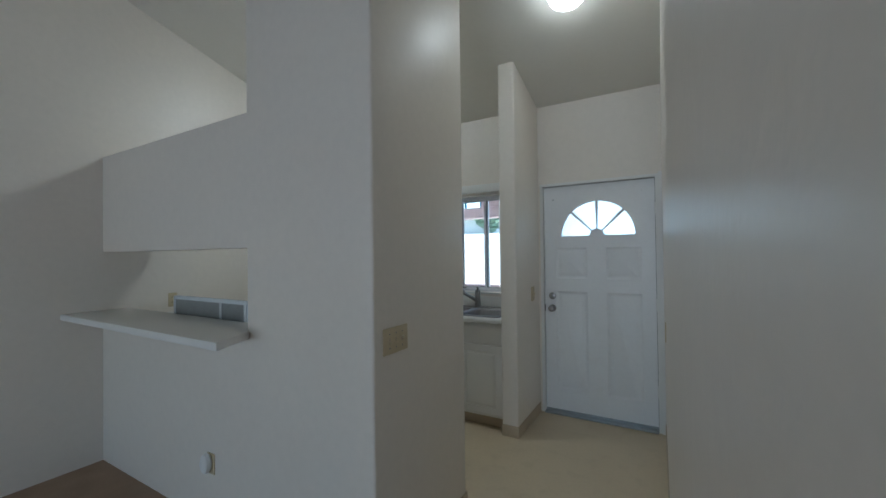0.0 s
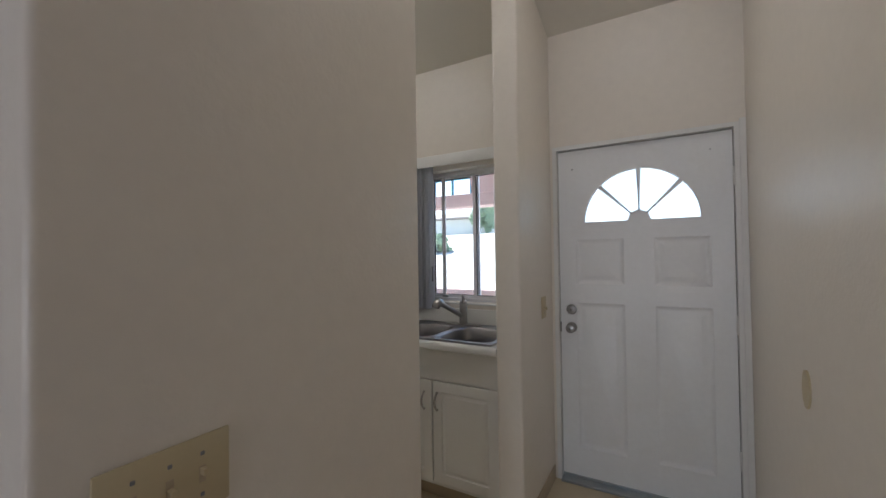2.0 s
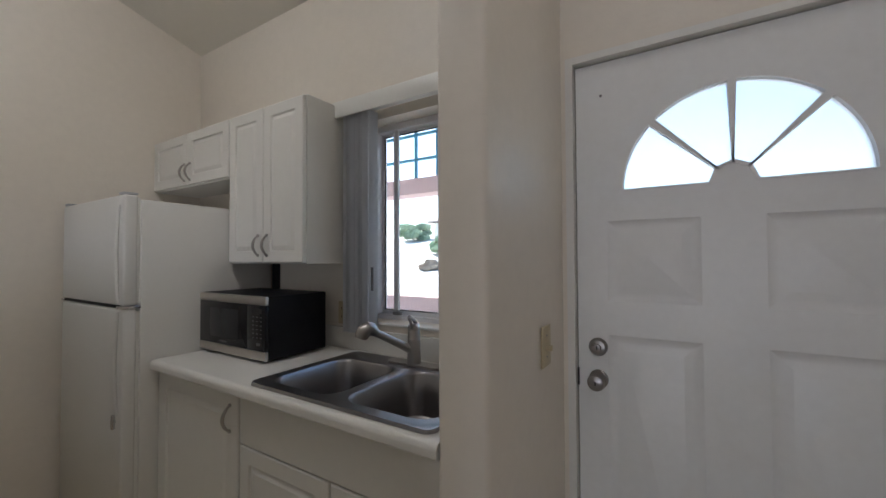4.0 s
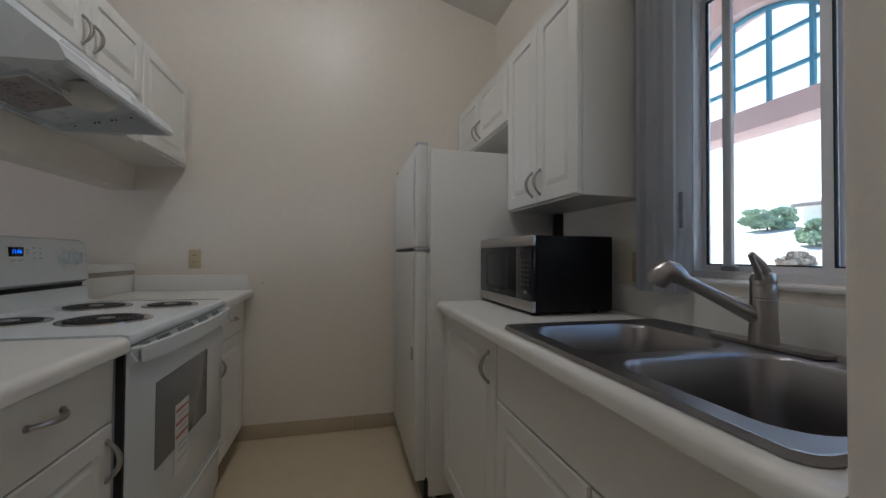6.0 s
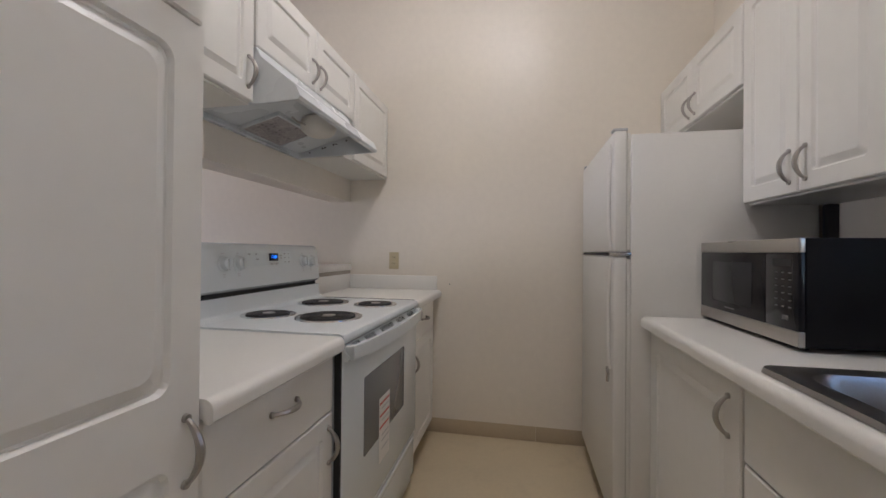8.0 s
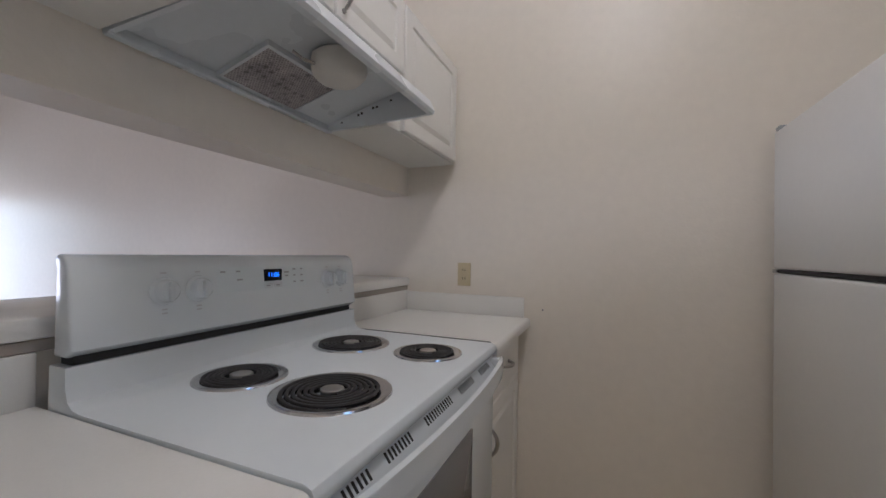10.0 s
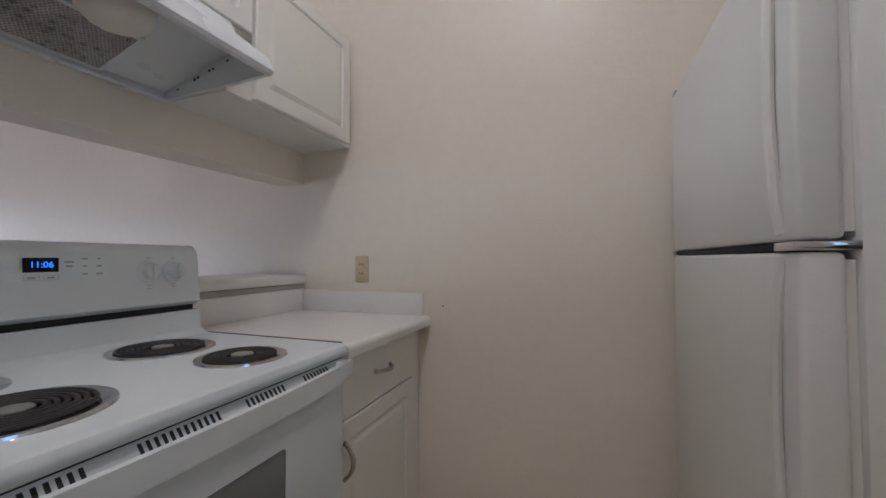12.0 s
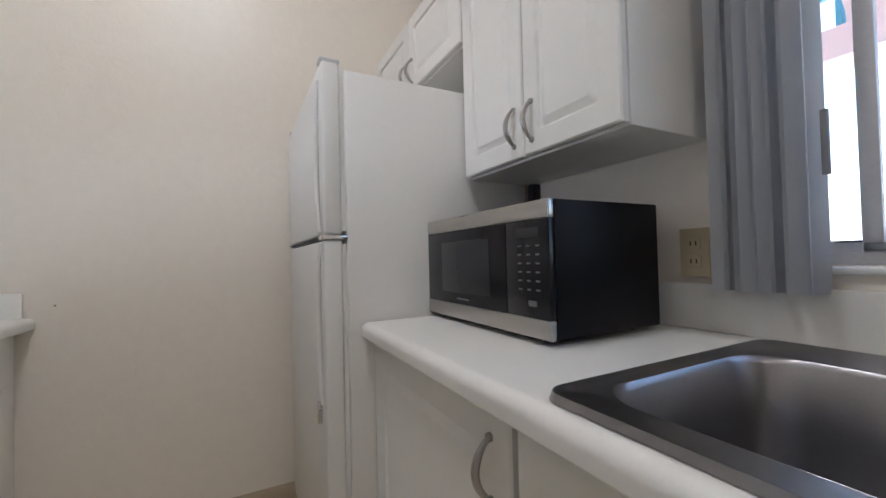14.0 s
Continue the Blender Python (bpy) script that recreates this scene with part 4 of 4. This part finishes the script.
part("drawer_ridge", box(GX0 + 0.03, GX1 - 0.03, 1.506, 1.515, 0.235, 0.262, 0.006, 3), ENAMEL, stove)
tag = thing("instruction_sticker", "white paper sticker with red lines on the oven window", "sticker", (-2.44, 1.518, 0.4))
part("sheet", box(-2.505, -2.390, 1.5169, 1.5176, 0.385, 0.622), PAPER, tag, smooth=False)
for z in (0.6, 0.555, 0.512):
    part("line", box(-2.50, -2.395, 1.5175, 1.518, z - 0.004, z + 0.004), RED, tag, smooth=False)
for z in (0.58, 0.535, 0.48, 0.46, 0.43):
    part("text_bar", box(-2.495, -2.415, 1.5175, 1.518, z - 0.003, z + 0.003), PALE_MARK, tag, smooth=False)
for x in (GX0 + 0.05, GX1 - 0.05):
    for y in (0.98, 1.44):
        part("foot", lathe(((0, 0), (0.02, 0), (0.02, 0.02), (0, 0.022)), (x, y, 0.0005), 12), BLACK, stove)

# upper cabinets of the range wall
VY = 1.157
cabinet("wall_cabinet", "white single-door wall cabinet beside the range hood", -2.168, -1.592, PY1 + 0.002, VY, 1.64, 2.115,
        [("door", -2.163, -1.597, 1.646, 2.108, 0.052, ("v", -2.135, 1.735))])
cabinet("wall_cabinet", "short white two-door wall cabinet above the range hood", -2.871, -2.17, PY1 + 0.002, VY, 1.835, 2.115,
        [("door", -2.56, -2.175, 1.841, 2.108, 0.052, ("v", -2.53, 1.915)), ("door", -2.95, -2.565, 1.841, 2.108, 0.052, ("v", -2.596, 1.915))])
cabinet("wall_cabinet", "white single-door corner wall cabinet", XW + 0.002, -2.873, PY1 + 0.002, VY, 1.64, 2.115,
        [("door", XW + 0.03, -2.962, 1.646, 2.108, 0.052, None)])

hood = thing("range_hood", "white under-cabinet range hood with greasy filter", "range hood", (-2.5, 1.1, 1.64))
OX0, OX1 = -2.868, -2.172
side = [(0.888, 1.834), (1.158, 1.834), (1.175, 1.80), (1.300, 1.700), (1.318, 1.662), (1.312, 1.652), (1.2, 1.647), (0.888, 1.637)]
part("left_side", prism(side, "x", OX1 - 0.012, OX1), HOOD, hood)
part("right_side", prism(side, "x", OX0, OX0 + 0.012), HOOD, hood)
shell = [(1.135, 1.834), (1.158, 1.834), (1.175, 1.80), (1.300, 1.700), (1.318, 1.662), (1.312, 1.652), (1.296, 1.652), (1.288, 1.69), (1.16, 1.785)]
part("canopy", prism(shell, "x", OX0 + 0.012, OX1 - 0.012), HOOD, hood)
part("inner_pan", prism([(0.9005, 1.660), (1.214, 1.748), (1.214, 1.752), (0.9005, 1.664)], "x", OX0 + 0.0122, OX1 - 0.0122), HOOD, hood)
part("rear_wall", box(OX0 + 0.012, OX1 - 0.012, 0.888, 0.9, 1.643, 1.8), HOOD, hood)
part("rear_lip", box(OX0, OX1, 0.889, 0.91, 1.632, 1.642, 0.003), HOOD, hood)


def tilted(x0, x1, y0, y1, drop=0.0, thick=0.008):
    """A strip of the filter's slope, which rises towards the hood's front."""
    z0, z1 = 1.650 + (y0 - 0.905) * 0.28 - drop, 1.650 + (y1 - 0.905) * 0.28 - drop
    return prism([(y0, z0), (y1, z1), (y1, z1 + thick), (y0, z0 + thick)], "x", x0, x1)


flt = part("filter", tilted(-2.675, -2.42, 0.913, 1.072), FILTER, hood, "greasy grey aluminium mesh filter", smooth=False)
for x0, x1, y0, y1 in ((-2.684, -2.675, 0.904, 1.081), (-2.42, -2.411, 0.904, 1.081), (-2.675, -2.42, 0.904, 0.913), (-2.675, -2.42, 1.072, 1.081)):
    part("filter_frame", tilted(x0, x1, y0, y1, 0.003, 0.014), HOOD, flt, smooth=False)
lens_bm = lathe(((0, -0.052), (0.03, -0.05), (0.055, -0.041), (0.07, -0.026), (0.076, -0.006), (0.073, 0.02), (0.05, 0.036), (0, 0.036)), (-2.572, 1.165, 1.70), 11)
part("lamp_cover", lens_bm, LENS, hood, "cloudy white lamp cover")
part("lamp_clip", tube([(-2.47, 1.10, 1.706), (-2.485, 1.118, 1.69), (-2.508, 1.14, 1.684)], 0.004, 6), NICKEL, hood)
for y, z, h in ((0.96, 1.662, 0.005), (1.03, 1.681, 0.008), (1.044, 1.685, 0.008), (1.09, 1.698, 0.008), (1.105, 1.70, 0.006), (1.16, 1.715, 0.006)):
    part("slot", box(OX0 + 0.0115, OX0 + 0.0128, y - 0.004, y + 0.004, z - h / 2, z + h / 2), DARK, hood, smooth=False)
    part("slot", box(OX1 - 0.0128, OX1 - 0.0115, y - 0.004, y + 0.004, z - h / 2, z + h / 2), DARK, hood, smooth=False)

# pantry
pantry = cabinet("pantry_cabinet", "tall white pantry cabinet with panelled doors", -1.59, BX - 0.071, PY1 + 0.002, 1.5, 0, 2.115,
                 [("upper_door", -1.585, BX - 0.075, 1.532, 2.108, 0.055, ("v", -1.56, 1.62))], True)
FLUSH = ((0, 0), (0.055, 0), (0.06, 0.0075), (0.064, 0.008), (0.083, 0.0))
bm = stepped_slab(-1.585, BX - 0.075, 0.125, 0.89, 1.5, 1, FLUSH, 0.019, corner=0.024)
stepped_slab(-1.585, BX - 0.075, 0.89, 1.525, 1.5, 1, FLUSH, 0.019, bm, 0.024)
bow_handle((-1.558, 1.5, 0.793), (-1.558, 1.5, 0.897), (0, 1, 0), part("lower_door", bm, CABINET, pantry, smooth=False))


# ---- plates, outlets and lamps ----
def outlet_y(x, z, y, facing, label):
    o = thing("wall_outlet", label, "outlet", (x, y, z), "ivory wall outlets")
    part("plate", box(x - 0.033, x + 0.033, min(y, y + facing * 0.006), max(y, y + facing * 0.006), z - 0.056, z + 0.056, 0.003), IVORY, o)
    for dz in (0.02, -0.02):
        f = part("receptacle", box(x - 0.016, x + 0.016, min(y + facing * 0.004, y + facing * 0.0085), max(y + facing * 0.004, y + facing * 0.0085), z + dz - 0.014, z + dz + 0.014, 0.002), IVORY, o)
        for dx in (-0.006, 0.006):
            part("slot", box(x + dx - 0.0015, x + dx + 0.0015, min(y + facing * 0.008, y + facing * 0.009), max(y + facing * 0.008, y + facing * 0.009), z + dz - 0.004, z + dz + 0.006), DARK, f, smooth=False)
    return o


def plate_x(name, label, category, x, facing, y0, y1, z0, z1):
    o = thing(name, label, category, (x, (y0 + y1) / 2, z0))
    part("plate", box(min(x, x + facing * 0.006), max(x, x + facing * 0.006), y0, y1, z0, z1, 0.003), IVORY, o)
    return o


def bit_x(name, o, x, facing, depth, y0, y1, z0, z1, material):
    return part(name, box(min(x, x + facing * depth), max(x, x + facing * depth), y0, y1, z0, z1, 0.001, 1), material, o)


outlet_y(-2.108, 1.094, YN - 0.0005, -1, "ivory duplex outlet beside the window blind")
o = plate_x("wall_outlet", "ivory duplex outlet on the end wall above the counter", "outlet", XW + 0.0005, 1, 1.167, 1.233, 1.046, 1.158)
for z in (1.082, 1.122):
    f = bit_x("receptacle", o, XW + 0.004, 1, 0.005, 1.184, 1.216, z - 0.014, z + 0.014, IVORY)
    for y in (1.194, 1.206):
        bit_x("slot", f, XW + 0.0088, 1, 0.0006, y - 0.0015, y + 0.0015, z - 0.004, z + 0.006, DARK)
o = plate_x("light_switch", "ivory three-gang switch plate on the wall end", "switch", BX + 0.0005, 1, 0.8, 0.972, 1.03, 1.142)
for k, y in enumerate((0.842, 0.886, 0.93)):
    bit_x("toggle_slot", o, BX + 0.006, 1, 0.0012, y - 0.005, y + 0.005, 1.074, 1.098, COVE)
    bit_x("toggle", o, BX + 0.006, 1, 0.012, y - 0.004, y + 0.004, 1.086 - (0.01 if k < 2 else 0), 1.096 - (0.01 if k < 2 else 0), IVORY)
    for z in (1.056, 1.116):
        bit_x("screw", o, BX + 0.006, 1, 0.0015, y - 0.003, y + 0.003, z - 0.003, z + 0.003, MARK)
o = plate_x("light_switch", "ivory single light switch on the wall stub", "switch", SX1 + 0.0005, 1, 2.84, 2.925, 1.03, 1.155)
bit_x("toggle", o, SX1 + 0.006, 1, 0.018, 2.878, 2.887, 1.08, 1.096, IVORY)
for z in (1.06, 1.125):
    bit_x("screw", o, SX1 + 0.006, 1, 0.0015, 2.88, 2.886, z - 0.003, z + 0.003, MARK)
oval = [(2.28 + 0.036 * math.cos(2 * math.pi * k / 32), 0.955 + 0.062 * math.sin(2 * math.pi * k / 32)) for k in range(32)]
whole("cover_plate", prism(oval, "x", hall_x(2.28) - 0.006, hall_x(2.28) + 0.001), IVORY, "oval ivory blank cover plate on the entry wall", "wall plate")
plug = thing("plug_in_freshener", "white oval plug-in air freshener in a wall outlet", "air freshener", (-2.15, PY0, 0.33))
part("outlet_plate", box(-2.175, -2.11, PY0 - 0.006, PY0 - 0.0005, 0.275, 0.385, 0.002), IVORY, plug)
part("shell", lathe(((0, 0), (0.03, 0.002), (0.036, 0.015), (0.033, 0.032), (0.02, 0.042), (0, 0.044)), (-2.155, PY0 - 0.006, 0.335), 24, turn=OUT_Y @ Matrix.Diagonal((1, 1.5, 1, 1))), TRIM, plug, "white plastic shell")


whole("nail_hole", lathe(((0, 0), (0.004, 0), (0.003, 0.002), (0, 0.002)), (XW, 1.575, 0.955), 10, turn=Matrix.Rotation(radians(90), 4, "Y")), MARK, "small dark nail hole in the end wall", "nail hole")


def ceiling_lamp(x, y, label, glow, s=1.0):
    z = ceil_z(y)
    tilt = Matrix.Rotation(-math.atan(0.28), 4, "X")
    lamp = thing("ceiling_lamp", label, "ceiling lamp", (x, y, z), "ceiling lamps")
    part("base", lathe([(r * s, h) for r, h in ((0, 0.002), (0.165, 0.002), (0.168, -0.006), (0.16, -0.018), (0, -0.018))], (x, y, z), 32, turn=tilt), TRIM, lamp, "white metal base")
    part("shade", lathe([(r * s, h) for r, h in ((0.15, -0.018), (0.15, -0.03), (0.135, -0.06), (0.1, -0.083), (0.055, -0.095), (0, -0.098))], (x, y, z), 32, turn=tilt), glow, lamp, "glowing white glass dome")


ceiling_lamp(-0.5, 2.02, "round white glass ceiling lamp, lit, in the entry", LAMP_E, 0.8)
ceiling_lamp(-2.25, 1.95, "round white glass ceiling lamp, lit, in the kitchen", LAMP_K)

# ---- outside ----
whole("porch_floor", box(-6, 0.8, T1 + 0.001, 5.2, -0.16, -0.03), CONCRETE, "pale concrete porch floor", "porch", "structure", smooth=False)
arch = thing("porch_arch", "pink stucco porch wall with arched opening", "porch", (-2.87, 4.6, -0.03))
AX, AZ, AW, AH, AY = -2.93, 2.10, 0.66, 0.67, 4.6
bm = bmesh.new()
pts = [(-6.0, AZ)] + [(AX - AW, AZ)] + [(AX + AW * math.cos(radians(a)), AZ + AH * math.sin(radians(a))) for a in range(175, 0, -10)] + [(AX + AW, AZ), (-1.99, AZ), (-1.99, 3.05), (-6.0, 3.05)]
prism(pts, "y", AY, AY + 0.18, bm)
part("arch_wall", bm, STUCCO, arch, smooth=False)
part("beam", box(-6.0, -1.99, AY - 0.02, AY + 0.2, 1.955, AZ - 0.0005, 0.008), STUCCO, arch)
part("parapet", box(-6.0, -1.99, AY, AY + 0.18, -0.03, 1.015, 0.01), STUCCO, arch)
part("post", box(-4.1, -3.85, AY, AY + 0.18, 1.015, 1.955, 0.01), STUCCO, arch)
trellis = thing("arch_trellis", "teal painted trellis grid inside the porch arch", "trellis", (AX, AY + 0.09, 2.09))
for x in (-3.526, -3.284, -3.042, -2.80, -2.558, -2.316):
    top = AZ + AH * math.sqrt(max(0, 1 - ((x - AX) / AW) ** 2))
    part("bar", box(x - 0.012, x + 0.012, AY + 0.075, AY + 0.1, AZ - 0.001, top), TEAL, trellis, smooth=False)
for z in (2.30, 2.535):
    w = AW * math.sqrt(1 - ((z - AZ) / AH) ** 2)
    part("bar", box(AX - w, AX + w, AY + 0.082, AY + 0.106, z - 0.012, z + 0.012), TEAL, trellis, smooth=False)
part("arch_rim", tube([(AX + (AW - 0.015) * math.cos(radians(a)), AY + 0.09, AZ + (AH - 0.015) * math.sin(radians(a))) for a in range(0, 181, 9)], 0.018, 8, up=Vector((0, 1, 0))), TEAL, trellis)
pier = thing("siding_pier", "pink lap-sided porch pier with pale corner trim", "pier", (-1.6, 4.6, -0.03))
for k in range(21):
    z = -0.03 + 0.145 * k
    part("lap_board", prism([(4.56, z), (4.66, z), (4.66, z + 0.15), (4.585, z + 0.15)], "x", -1.9, -1.2), SIDING, pier, smooth=False)
part("corner_trim", box(-1.985, -1.9, 4.55, 4.68, -0.03, 3.02, 0.004), TRIM, pier, "pale corner trim")
whole("porch_roof", box(-6.2, -1.2, T1, 4.95, 3.06, 3.16), STUCCO, "pink plastered porch roof", "roof", "structure", smooth=False)


def shrub(x, y, r, h, seed, label, g, leaf=None):
    random.seed(seed)
    t = thing("shrub", label, "shrub", (x, y, g), "hillside shrubs")
    bm = tube([(x, y, g - 0.1), (x + 0.05, y, g + h * 0.3), (x, y + 0.06, g + h * 0.6)], [0.07, 0.05, 0.03], 8)
    for k in range(6):
        a = k * 1.05 + random.random()
        tube([(x, y, g + h * 0.3), (x + 0.4 * r * math.cos(a), y + 0.4 * r * math.sin(a), g + h * 0.55), (x + 0.75 * r * math.cos(a), y + 0.75 * r * math.sin(a), g + h * (0.6 + 0.25 * random.random()))], [0.03, 0.02, 0.01], 6, bm)
    part("trunk", bm, BARK, t)
    verts, faces = [], []
    clumps = []
    for _ in range(26):
        a, q = random.uniform(0, 2 * math.pi), random.random() ** 0.5 * 0.78
        clumps.append((q * math.cos(a), q * math.sin(a), random.uniform(0.08, 0.92 - 0.45 * q * q), random.uniform(0.24, 0.42)))
    for cx, cy, cz, cr in clumps:
        for _ in range(170):
            d = Vector((random.gauss(0, 1), random.gauss(0, 1), random.gauss(0, 0.8))).normalized() * cr * random.uniform(0.5, 1)
            p = Vector((x + (cx + d.x) * r, y + (cy + d.y) * r, g + cz * h + d.z * h * 0.5))
            u = Vector((random.gauss(0, 1), random.gauss(0, 1), random.gauss(0, 1))).normalized() * (0.05 + 0.05 * r)
            v = u.orthogonal().normalized() * (0.03 + 0.03 * r)
            i = len(verts)
            verts += [p - u, p + v, p + u, p - v]
            faces.append((i, i + 1, i + 2, i + 3))
    me = bpy.data.meshes.new("crown")
    me.from_pydata([q - ORIGIN[t.name] for q in verts], [], faces)
    me.materials.append(leaf or LEAF)
    crown = new("crown", me)
    crown.parent = t


hill = [(7.0, -0.159), (26.0, 2.9), (90.0, 6.0), (90.0, -0.159)]
whole("hillside", prism(hill, "x", -80, 60), CONCRETE, "pale sunlit hillside beyond the porch", "hillside", "structure", smooth=False)
shrub(-17.15, 24.3, 1.35, 1.4, 1, "broad leafy green shrub on the hillside", 2.6)
shrub(-10.55, 17.8, 0.8, 0.95, 2, "rounded leafy green shrub on the hillside", 1.57)
shrub(-8.82, 13.9, 0.4, 0.34, 5, "low reddish leafy plant on the bare hillside", 0.95, DRY_LEAF)
shrub(-12.9, 30.0, 1.3, 3.2, 3, "tall leafy green shrub high on the hillside", 3.0)
house = thing("house", "far pale house with a brown roof on the hilltop", "house", (-16.5, 33, 3.0))
part("wall", box(-19.4, -13.5, 30.4, 36, 2.9, 4.5), TRIM, house, smooth=False)
part("roof", prism([(29.9, 4.45), (36.5, 4.45), (36.5, 4.6), (33.2, 5.3), (29.9, 4.6)], "x", -19.8, -13.1), ROOF, house, "brown shingled roof", smooth=False)
